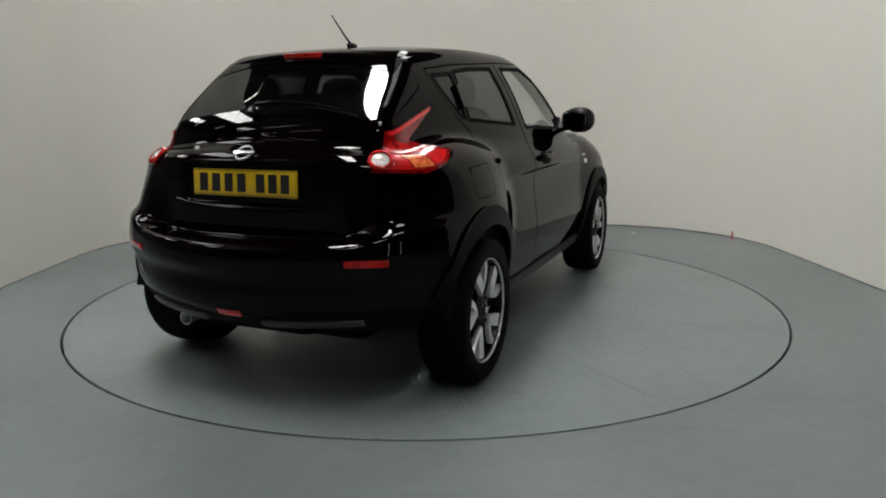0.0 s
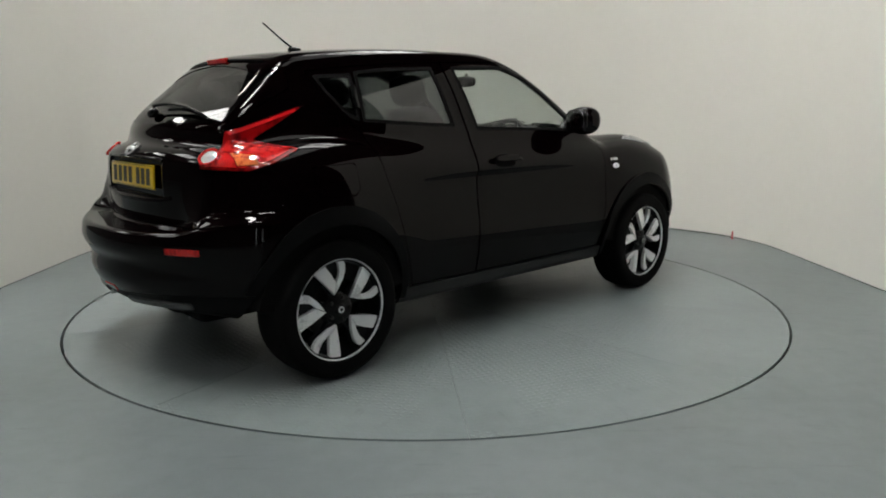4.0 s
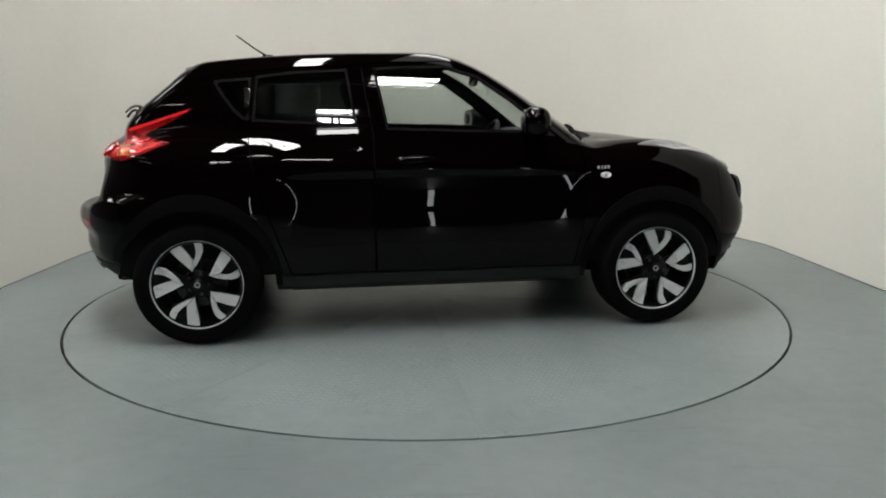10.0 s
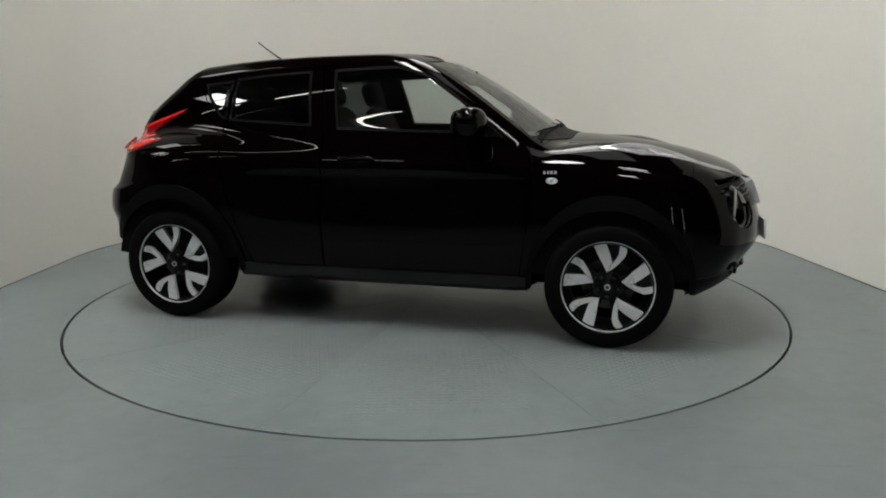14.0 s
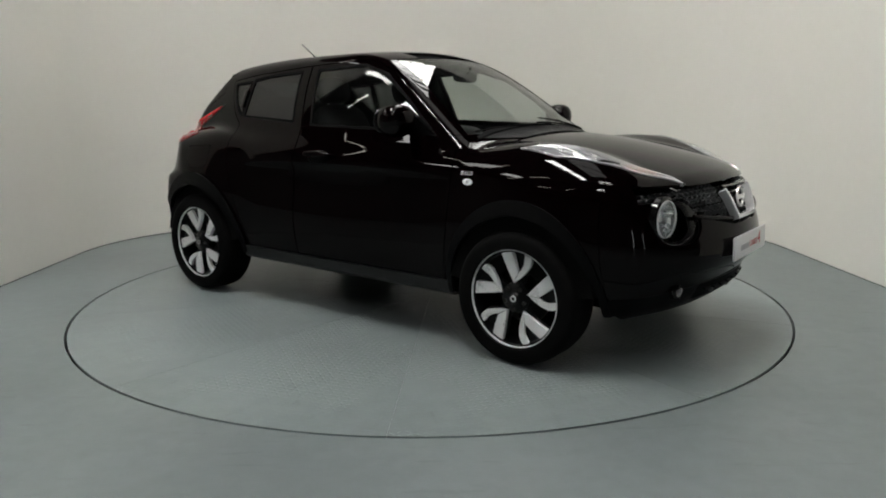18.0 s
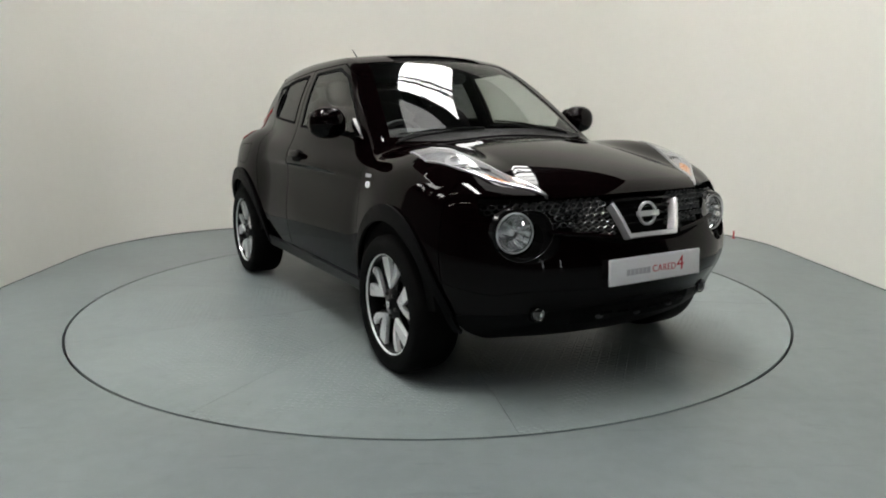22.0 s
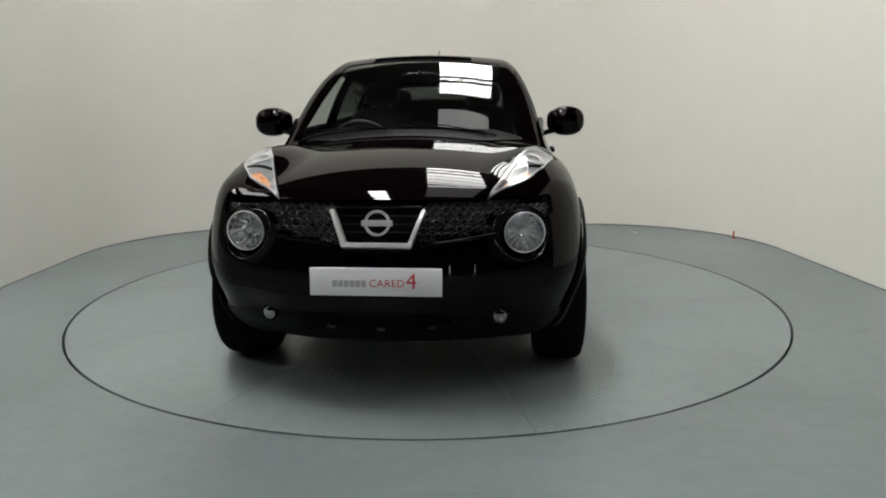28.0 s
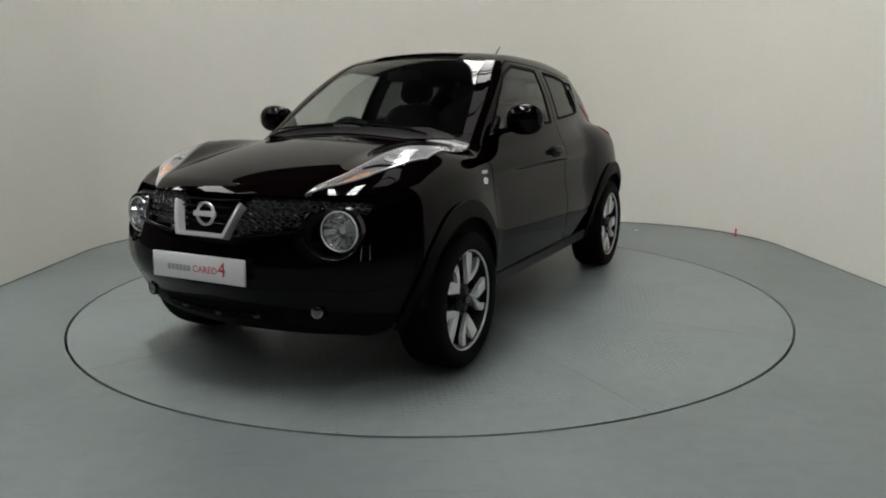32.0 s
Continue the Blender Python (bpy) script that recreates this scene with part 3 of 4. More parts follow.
def panel_mesh(name, region, mat, lift=0.0, lip=0.014, side=0, fine=0):
    """A panel: the skin where region(x, y, z, n) > 0, with its edge turned inwards. side: 1 or -1 keeps one half."""
    x, y, z = SKIN_P.T
    g = region(x, np.abs(y), z, SKIN_N)
    if side:
        g = np.minimum(g, side * y)
    p, tris = SKIN_P, SKIN_T
    for _ in range(fine):
        p, tris = finer(p, tris[(g[tris] > -0.04).any(1)])
        n = normals_at(p)
        g = region(p[:, 0], np.abs(p[:, 1]), p[:, 2], n)
        if side:
            g = np.minimum(g, side * p[:, 1])
    p, tris = clip_by(p, tris, g)
    if not len(tris):
        return mesh_of(name, [], [], mat)
    p = settle(p, 2)
    nrm = normals_at(p)
    verts, normals, faces = [p + nrm * lift], [nrm], [tris]
    if lip:
        e = np.concatenate([tris[:, [0, 1]], tris[:, [1, 2]], tris[:, [2, 0]]])
        key = np.sort(e, 1)
        _, inv, cnt = np.unique(key, axis=0, return_inverse=True, return_counts=True)
        edge = e[cnt[inv.ravel()] == 1]
        a, b = p[edge[:, 0]], p[edge[:, 1]]
        na, nb = nrm[edge[:, 0]], nrm[edge[:, 1]]
        m = len(edge)
        outn = np.cross(b - a, na)
        outn /= np.linalg.norm(outn, axis=1)[:, None] + 1e-9
        base = len(p)
        verts += [a + na * lift, b + nb * lift, a + na * (lift - lip), b + nb * (lift - lip)]
        normals += [outn] * 4
        r = np.arange(m) + base
        faces += [np.stack([r + m, r, r + 2 * m], 1), np.stack([r + m, r + 2 * m, r + 3 * m], 1)]
    v, nn, ff = np.concatenate(verts), np.concatenate(normals), np.concatenate(faces)
    return mesh_of(name, v, ff, mat, nn)


def inside_poly(u, v, pts, soft=0.0):
    """Distance to an outline, above 0 inside it; soft rounds the corners."""
    P = np.array(pts, float)
    best = np.full(u.shape, 1e9)
    odd = np.zeros(u.shape, bool)
    for (ax, ay), (bx, by) in zip(P, np.roll(P, -1, 0)):
        dx, dy = bx - ax, by - ay
        s = np.clip(((u - ax) * dx + (v - ay) * dy) / (dx * dx + dy * dy), 0, 1)
        best = np.minimum(best, np.hypot(u - ax - s * dx, v - ay - s * dy))
        odd ^= ((ay > v) != (by > v)) & (u < (bx - ax) * (v - ay) / (by - ay + 1e-12) + ax)
    return np.where(odd, best, -best) + soft


def least(*parts):
    out = parts[0]
    for q in parts[1:]:
        out = np.minimum(out, q)
    return out


WHEEL_X, HUB_Z, ARCH_R = 1.265, 0.32, 0.406
GAP = 0.0028


def arch(x, y, z, r=ARCH_R):
    d = np.minimum(np.hypot(x - WHEEL_X, z - HUB_Z), np.hypot(x + WHEEL_X, z - HUB_Z)) - r
    return np.where((y > 0.42) & (z < 0.95), d, 0.3)


FRONT_WINDOW = [(-0.245, 1.122), (-0.305, 1.448), (0.08, 1.464), (0.27, 1.405), (0.46, 1.272), (0.66, 1.105), (0.60, 1.098)]
REAR_WINDOW = [(-0.41, 1.140), (-0.455, 1.442), (-0.75, 1.428), (-0.94, 1.405), (-0.958, 1.172)]
SMALL_WINDOW = [(-0.985, 1.176), (-0.968, 1.396), (-1.165, 1.382), (-1.125, 1.308), (-1.06, 1.226), (-1.015, 1.186)]
FRONT_DOOR = [(-0.32, 0.35), (-0.32, 1.10), (-0.375, 1.475), (0.10, 1.492), (0.32, 1.415), (0.52, 1.265), (0.74, 1.10), (0.83, 1.03), (0.855, 0.95), (0.84, 0.60), (0.80, 0.35)]
REAR_DOOR = [(-0.325, 0.35), (-0.325, 1.10), (-0.38, 1.474), (-0.93, 1.437), (-1.20, 1.406), (-1.15, 1.295), (-1.08, 1.195), (-0.99, 1.12), (-0.95, 0.90), (-0.865, 0.62), (-0.80, 0.42), (-0.78, 0.35)]
TAIL_LAMP = [(-1.245, 1.252), (-1.42, 1.198), (-1.57, 1.148), (-1.69, 1.118), (-1.86, 1.08), (-1.86, 0.985), (-1.62, 0.972), (-1.50, 1.01), (-1.375, 1.058), (-1.46, 1.075), (-1.53, 1.098), (-1.40, 1.165)]
TOP_LAMP = [(1.90, 0.43), (1.64, 0.522), (1.40, 0.605), (1.19, 0.70), (1.40, 0.728), (1.595, 0.672), (1.71, 0.61), (1.81, 0.51)]
GRILLE = [(-0.69, 0.872), (0.69, 0.872), (0.70, 0.80), (0.56, 0.755), (0.47, 0.738), (0.34, 0.708), (0.17, 0.672), (-0.17, 0.672), (-0.34, 0.708), (-0.47, 0.738), (-0.56, 0.755), (-0.70, 0.80)]
LAMP_AT = (1.842, 0.578, 0.722)
FOG_AT = (1.94, 0.483, 0.377)
HOOD_EDGE = bend((0.9, 0.66), (1.1, 0.675), (1.22, 0.670), (1.40, 0.600), (1.64, 0.515), (1.89, 0.425), (2.1, 0.38))
SCREEN_EDGE = bend((1.05, 0.635), (1.1, 0.615), (1.3, 0.545), (1.5, 0.462), (1.6, 0.43))
GATE_EDGE = bend((0.6, 0.60), (0.8, 0.60), (1.0, 0.575), (1.1, 0.55), (1.25, 0.56), (1.45, 0.53), (1.6, 0.5))


def r_screen(x, y, z, n):
    return least(SCREEN_EDGE(z) - y, x - 0.15, 1.512 - 0.10 * y ** 2 - z, z - 1.098 + 0.02 * y)


def r_hood(x, y, z, n):
    return least(HOOD_EDGE(x) - y, x - 1.0 + 0.25 * y ** 2, z - 0.872 + 0.02 * y, -r_screen(x, y, z, n) - GAP)


def r_lamp_top(x, y, z, n):
    return np.minimum(inside_poly(x, y, TOP_LAMP), z - 0.84)


def r_tail_lamp(x, y, z, n):
    return np.minimum(inside_poly(x, z, TAIL_LAMP), y - 0.548 + 0.25 * np.clip(z - 1.12, 0, 0.2))


def r_roof(x, y, z, n):
    return least(z - 1.30, 0.505 + 0.02 * x - y, x + 1.40, 0.135 - 0.22 * y ** 2 - x)


def r_gate(x, y, z, n):
    return least(GATE_EDGE(z) - y, z - 0.722 - 0.10 * y ** 4 - GAP, -1.30 - x, np.maximum(-1.40 - x, 1.42 - z), -r_tail_lamp(x, y, z, n) - GAP)


def r_gate_glass(x, y, z, n):
    return least(0.528 - 0.13 * (z - 1.17) - y, z - 1.165 - 0.05 * y ** 2, 1.445 - z, -1.30 - x)


def r_nose(x, y, z, n):
    return least(np.maximum(x - 1.66 - 0.08 * np.maximum(0, 0.8 - z), 1.0 - 2 * y), x - 1.2, arch(x, y, z), -r_hood(x, y, z, n) - GAP, -r_lamp_top(x, y, z, n) - GAP)


def oval(x, y, z):
    """Above 0 inside the oval recess round the headlamp."""
    return np.where(x > 1.5, 0.11 * (1 - np.hypot((y - LAMP_AT[1] + 0.024) / 0.128, (z - LAMP_AT[2] + 0.006) / 0.104)), -1)


def r_lamp_recess(x, y, z, n):
    return least(oval(x, y, z), np.hypot(y - LAMP_AT[1], z - LAMP_AT[2]) - 0.088)


def r_nose_skin(x, y, z, n):
    return least(r_nose(x, y, z, n), z - 0.43 + 0.08 * y, -inside_poly(y, z, GRILLE), -oval(x, y, z))


def r_nose_low(x, y, z, n):
    return least(r_nose(x, y, z, n), 0.43 - 0.08 * y - z - GAP, np.hypot(y - FOG_AT[1], z - FOG_AT[2]) - 0.034)


def r_tail(x, y, z, n):
    return least(0.722 + 0.10 * y ** 4 - z - GAP, -1.635 - x, arch(x, y, z))


def r_tail_skin(x, y, z, n):
    return least(r_tail(x, y, z, n), z - 0.44 + 0.08 * np.maximum(0, 0.5 - y))


def r_tail_low(x, y, z, n):
    return least(r_tail(x, y, z, n), 0.44 - 0.08 * np.maximum(0, 0.5 - y) - z - GAP)


def r_front_door(x, y, z, n):
    return least(inside_poly(x, z, FRONT_DOOR) - GAP, y - 0.4, -inside_poly(x, z, FRONT_WINDOW))


def r_rear_door(x, y, z, n):
    return least(inside_poly(x, z, REAR_DOOR) - GAP, y - 0.4, -inside_poly(x, z, REAR_WINDOW), -inside_poly(x, z, SMALL_WINDOW), arch(x, y, z, 0.44))


def r_sill(x, y, z, n):
    return least(0.345 - z, z - 0.22, 0.86 - np.abs(x + 0.02), y - 0.5, arch(x, y, z))


def r_fender(x, y, z, n):
    return least(x - 0.7, y - 0.4, -inside_poly(x, z, FRONT_DOOR) - GAP, z - 0.345, -r_nose(x, y, z, n) - GAP, 1.08 - z + 0.2 * (x - 0.8), arch(x, y, z),
                 -r_hood(x, y, z, n) - GAP, -r_lamp_top(x, y, z, n) - GAP, -r_screen(x, y, z, n) - GAP)


FLAP = [(-1.36, 0.975), (-1.13, 0.985), (-1.13, 0.87), (-1.16, 0.845), (-1.33, 0.845), (-1.36, 0.87)]


def r_flap(x, y, z, n):
    return np.minimum(inside_poly(x, z, FLAP), y - 0.5)


def r_reflector(x, y, z, n):
    return least(0.014 - np.abs(z - 0.638), 0.075 - np.abs(y - 0.585), -1.5 - x)


def r_skid(x, y, z, n):
    return least(0.013 - np.abs(z - 0.372 - 0.03 * y), 0.20 - np.abs(y - 0.34), -1.5 - x)


def r_rear_fog(x, y, z, n):
    return least(0.014 - np.abs(z - 0.412), 0.06 - y, -1.5 - x)


def seal(pts):
    def region(x, y, z, n):
        d = inside_poly(x, z, pts)
        return least(0.006 + d, 0.010 - d, y - 0.4)
    return region


def r_side(x, y, z, n):
    """Roof rail, pillars and rear quarter: what the other panels leave."""
    doors = np.maximum(inside_poly(x, z, FRONT_DOOR), inside_poly(x, z, REAR_DOOR))
    return least(y - 0.3, -doors - GAP, np.where(side_is_right(n), -r_flap(x, y, z, n) - GAP, 1.0), -r_screen(x, y, z, n) - GAP, -r_roof(x, y, z, n) - GAP, -r_gate(x, y, z, n) - GAP, -r_tail_lamp(x, y, z, n) - GAP, arch(x, y, z),
                 -r_tail(x, y, z, n) - GAP, z - 0.345, np.maximum(1.0 - x, z - 1.4), -r_fender(x, y, z, n) - GAP, -r_hood(x, y, z, n) - GAP, np.maximum(0.7 - x, z - 1.08))


def side_is_right(n):
    return n[:, 1] < 0


def r_all(x, y, z, n):
    """The dark lining under the panels, open at the windows and arches."""
    win = np.maximum(np.maximum(inside_poly(x, z, FRONT_WINDOW), inside_poly(x, z, REAR_WINDOW)), inside_poly(x, z, SMALL_WINDOW))
    win = np.where(y > 0.4, win, -1)
    lamp = np.where(x > 1.5, np.hypot(y - LAMP_AT[1], z - LAMP_AT[2]) - 0.098, 1)
    return least(-win - 0.012, -r_screen(x, y, z, n) - 0.02, -r_gate_glass(x, y, z, n) - 0.02, arch(x, y, z), z - 0.23, lamp,
                 -np.where(x > 1.7, inside_poly(y, z, GRILLE), -1))


def arch_ring(side_x):
    def region(x, y, z, n):
        d = np.hypot(x - side_x * WHEEL_X, z - HUB_Z)
        wide = np.hypot((x - side_x * WHEEL_X) * 1.11, z - HUB_Z)
        return least(d - ARCH_R + 0.006, (0.476 if side_x > 0 else 0.484) - wide, y - 0.5, z - (0.29 if side_x > 0 else 0.30) - 0.16 * np.clip((-x - 1.3) / 0.3, 0, 1), 0.98 - z)
    return region


def window_region(pts):
    return lambda x, y, z, n: np.minimum(inside_poly(x, z, pts), y - 0.4)


def top_lamp(car, s):
    """The swept lamp on the wing: a bright bowl, an amber bulb zone and a clear cover."""
    lamp = part("top_lamp", panel_mesh("top_lamp", lambda x, y, z, n: r_lamp_top(x, y, z, n) - 0.002, LAMP_TUB, -0.016, 0, s, 1), None, car, "clear swept position lamp")
    amber = [(1.80, 0.490), (1.715, 0.530), (1.66, 0.585), (1.675, 0.620), (1.72, 0.590), (1.775, 0.535)]
    part("indicator", panel_mesh("indicator", lambda x, y, z, n: least(inside_poly(x, y, amber), z - 0.84), PALE_AMBER, -0.010, 0.012, s, 2), None, lamp, "amber indicator")
    part("bulb_rim", panel_mesh("bulb_rim", lambda x, y, z, n: least(0.012 - np.abs(np.hypot(x - 1.50, y - 0.625) - 0.045), z - 0.84), CHROME, -0.008, 0.012, s, 2), None, lamp)
    part("divider", panel_mesh("divider", lambda x, y, z, n: least(0.006 - np.abs(x - 1.60 + 0.4 * (y - 0.6)), r_lamp_top(x, y, z, n)), GLOSS_BLACK, -0.008, 0.012, s, 2), None, lamp)
    part("cover", panel_mesh("cover", r_lamp_top, LENS, 0.006, 0.0, s, 1), None, lamp, "clear plastic cover").visible_shadow = False
    part("lamp_edge", panel_mesh("lamp_edge", lambda x, y, z, n: least(r_lamp_top(x, y, z, n), 0.007 - r_lamp_top(x, y, z, n)), CHROME, 0.005, 0.02, s, 2), None, lamp, "thin bright edge")


def body(car):
    part("lining", panel_mesh("lining", r_all, DARK, -0.022, 0), None, car, "dark inner body lining")
    for name, region, mat, label in (
            ("bonnet", r_hood, PAINT, ""), ("roof", r_roof, PAINT, ""), ("front_bumper", r_nose_skin, PAINT, ""), ("front_lower_bumper", r_nose_low, TRIM, "grained black plastic"),
            ("tailgate", lambda x, y, z, n: least(r_gate(x, y, z, n), -r_gate_glass(x, y, z, n)), PAINT, ""), ("rear_bumper", r_tail_skin, PAINT, ""),
            ("rear_lower_bumper", r_tail_low, TRIM, "grained black plastic")):
        part(name, panel_mesh(name, region, mat, fine=1 if mat is PAINT else 0), None, car, label)
    part("windscreen", panel_mesh("windscreen", r_screen, WINDOW, -0.003, 0, 0, 1), None, car, "clear curved glass").visible_shadow = False
    part("rear_window", panel_mesh("rear_window", r_gate_glass, PRIVACY, -0.003, 0, 0, 1), None, car, "dark tinted glass").visible_shadow = False
    part("rear_fog_lamp", panel_mesh("rear_fog_lamp", r_rear_fog, RED, 0.003, 0.01, 0, 2), None, car, "red lens")
    part("fuel_flap", panel_mesh("fuel_flap", r_flap, PAINT, 0, side=-1), None, car)
    for s in (-1, 1):
        for name, region, mat, lift, label in (
                ("front_wing", r_fender, PAINT, 0, ""), ("front_door", r_front_door, PAINT, 0, ""), ("rear_door", r_rear_door, PAINT, 0, ""), ("body_side", r_side, PAINT, 0, ""),
                ("sill", r_sill, LIT_SILL_TRIM, 0.010, "grained black plastic sill"), ("tail_lamp", r_tail_lamp, DEEP_RED, 0.004, "red boomerang lens"),
                ("arch_trim", arch_ring(1), TRIM, 0.018, "grained black plastic"), ("arch_trim", arch_ring(-1), TRIM, 0.018, "grained black plastic")):
            part(name, panel_mesh(name, region, mat, lift, side=s, fine=0 if name == "sill" else 1), None, car, label)
        for name, pts, mat in (("front_side_window", FRONT_WINDOW, WINDOW), ("rear_side_window", REAR_WINDOW, PRIVACY), ("quarter_window", SMALL_WINDOW, PRIVACY)):
            part(name, panel_mesh(name, window_region(pts), mat, -0.004, 0, s, 1), None, car, "glass pane").visible_shadow = False
        for pts in (FRONT_WINDOW, REAR_WINDOW, SMALL_WINDOW):
            part("window_seal", panel_mesh("window_seal", seal(pts), DARK, 0.002, 0.012, s, 1), None, car, "thin dull black seal")
        part("reflector", panel_mesh("reflector", r_reflector, RED, 0.003, 0.01, s, 2), None, car, "red reflector strip")
        part("skid_strip", panel_mesh("skid_strip", r_skid, GREY_TRIM, 0.012, 0.02, s, 1), None, car, "grey plastic skid strip")
        part("lamp_recess", panel_mesh("lamp_recess", r_lamp_recess, GLOSS_BLACK, -0.020, 0.0, s, 1), None, car, "gloss black oval lamp surround")
        top_lamp(car, s)


car_thing = empty("car", "black glossy compact crossover with black and silver alloy wheels", "car")
body(car_thing)


def wheel_parts():
    """One wheel about the y axis, its outer face towards -y."""
    turn = Matrix.Rotation(radians(90), 4, "X")
    top = new("wheel")
    R, W = 0.328, 0.112
    prof = [(0.232, -W * 0.85), (0.245, -W), (0.29, -W * 1.03), (0.312, -W * 0.96), (0.324, -W * 0.80), (R, -W * 0.5), (R, W * 0.5), (0.324, W * 0.80), (0.312, W * 0.96), (0.29, W * 1.03), (0.245, W), (0.232, W * 0.85)]
    part("tyre", smooth_angle(lathe(prof, 64, turn), 40), RUBBER, top, "black road tyre")
    rim = [(0.236, -W * 0.9), (0.236, W * 0.86), (0.225, W * 0.80), (0.205, W * 0.2), (0.20, -W * 0.5), (0.21, -W * 0.9)]
    part("rim", smooth_angle(lathe(rim, 64, turn), 40), ALLOY_BLACK, top, "black alloy barrel")
    part("rim_edge", smooth_angle(lathe([(0.238, W * 0.86), (0.239, W * 0.92), (0.234, W * 0.93), (0.232, W * 0.84)], 64, turn, closed=True), 50), MACHINED, top, "bright turned edge")
    part("barrel_back", smooth_angle(lathe([(0.205, -0.045), (0.12, -0.05), (0.01, -0.05)], 40, turn), 40), DARK, top)
    part("brake_disc", smooth_angle(lathe([(0.05, 0.0), (0.14, 0.0), (0.14, -0.02), (0.05, -0.02)], 40, turn @ Matrix.Translation((0, 0, -0.01))), 30), DULL_METAL, top)
    bm = lathe([(0.01, 0.088), (0.025, 0.09), (0.03, 0.086), (0.062, 0.080), (0.075, 0.07), (0.08, 0.03)], 40, turn)
    part("hub", smooth_angle(bm, 40), ALLOY_BLACK, top)
    part("centre_cap", smooth_angle(lathe([(0.002, 0.098), (0.022, 0.096), (0.028, 0.088)], 28, turn), 60), ALLOY_BLACK, top, "black cap with a small bright badge")
    part("cap_badge", smooth_angle(lathe([(0.009, 0.0985), (0.010, 0.1005), (0.015, 0.1005), (0.016, 0.097)], 20, turn), 60), CHROME, top, "small bright ring")
    blade = [(0.074, 0.003), (0.150, 0.042), (0.222, 0.077), (0.230, 0.048), (0.232, 0.013), (0.180, -0.006), (0.128, -0.021)]
    other = [(0.080, -0.002), (0.126, -0.0235), (0.146, -0.044), (0.168, -0.056), (0.196, -0.060), (0.226, -0.058), (0.221, -0.074), (0.214, -0.090), (0.186, -0.093), (0.160, -0.086), (0.1276, -0.060), (0.100, -0.032)]
    for i in range(5):
        a = Matrix.Rotation(2 * math.pi * i / 5, 4, "Z")
        back = [(0.04, -0.03), (0.11, -0.05), (0.160, -0.096), (0.222, -0.09), (0.232, 0.0), (0.222, 0.074), (0.11, 0.025), (0.04, 0.02)]
        part("spoke", prism(back, 0.040, 0.066, turn @ a, bevel=0.004), ALLOY_BLACK, top)
        part("spoke_face", prism(blade, 0.068, 0.088, turn @ a, bevel=0.003), MACHINED, top, "bright turned spoke face")
        part("spoke_face", prism(other, 0.068, 0.088, turn @ a, bevel=0.003), MACHINED, top, "bright turned spoke face")
        h = a @ Matrix.Rotation(math.pi / 5, 4, "Z") @ Matrix.Translation((0.055, 0, 0))
        part("wheel_nut", lathe([(0.002, 0.092), (0.008, 0.092), (0.009, 0.075)], 8, turn @ h), DULL_METAL, top)
    return top


def wheels(car):
    first = wheel_parts()
    n = 0
    for sx in (1, -1):
        for side, phase in ((-1, 91.0 if sx > 0 else 106.5), (1, 70 if sx > 0 else 60)):
            m = pose(sx * WHEEL_X, side * 0.765, HUB_Z + 0.008, 0, 0, 0 if side < 0 else 180) @ Matrix.Rotation(-radians(phase), 4, "Y")
            w = first if n == 0 else copy_thing(first, m)
            w.matrix_basis = m
            w.parent = car
            n += 1
    # inner wheel houses and floor pan keep the underside dark
    part("underbody", box(1.62, 1.40, 0.10, Matrix.Translation((0.0, 0, 0.285)), 0.03), DARK, car)
    part("front_undertray", box(0.86, 1.06, 0.10, Matrix.Translation((1.27, 0, 0.30)), 0.03), DARK, car)
    part("rear_undertray", box(0.98, 1.02, 0.10, Matrix.Translation((-1.28, 0, 0.335)), 0.03), DARK, car)
    part("silencer", box(0.24, 0.62, 0.13, Matrix.Translation((-1.66, 0.05, 0.335)), 0.05), DARK, car)
    for sx in (1, -1):
        for side in (-1, 1):
            turn = Matrix.Rotation(radians(90), 4, "X")
            m = Matrix.Translation((sx * WHEEL_X, side * 0.66, HUB_Z)) @ turn
            bm = lathe([(0.40, -0.15), (0.40, 0.17), (0.30, 0.17), (0.15, 0.17), (0.01, 0.17)] if side < 0 else [(0.40, 0.15), (0.40, -0.17), (0.30, -0.17), (0.15, -0.17), (0.01, -0.17)], 40, m)
            bmesh.ops.delete(bm, geom=[f for f in bm.faces if f.calc_center_median().z < 0.40], context="FACES")
            part("wheel_house", bm, DARK, car)


wheels(car_thing)


# ---- fittings of the car ----
def skin_pose(x, y, z, lift=0.0, roll=0.0):
    """A pose on the body's skin near a point: local z points outwards, local y as far up as it can."""
    p = settle(np.array([[x, y, z]], float), 6)
    n = Vector(normals_at(p)[0])
    up = Vector((0, 0, 1)) if abs(n.z) < 0.95 else Vector((1, 0, 0))
    side = up.cross(n).normalized()
    up = n.cross(side)
    m = Matrix((side, up, n)).transposed().to_4x4()
    m.translation = Vector(p[0]) + n * lift
    return m @ Matrix.Rotation(radians(roll), 4, "Z")


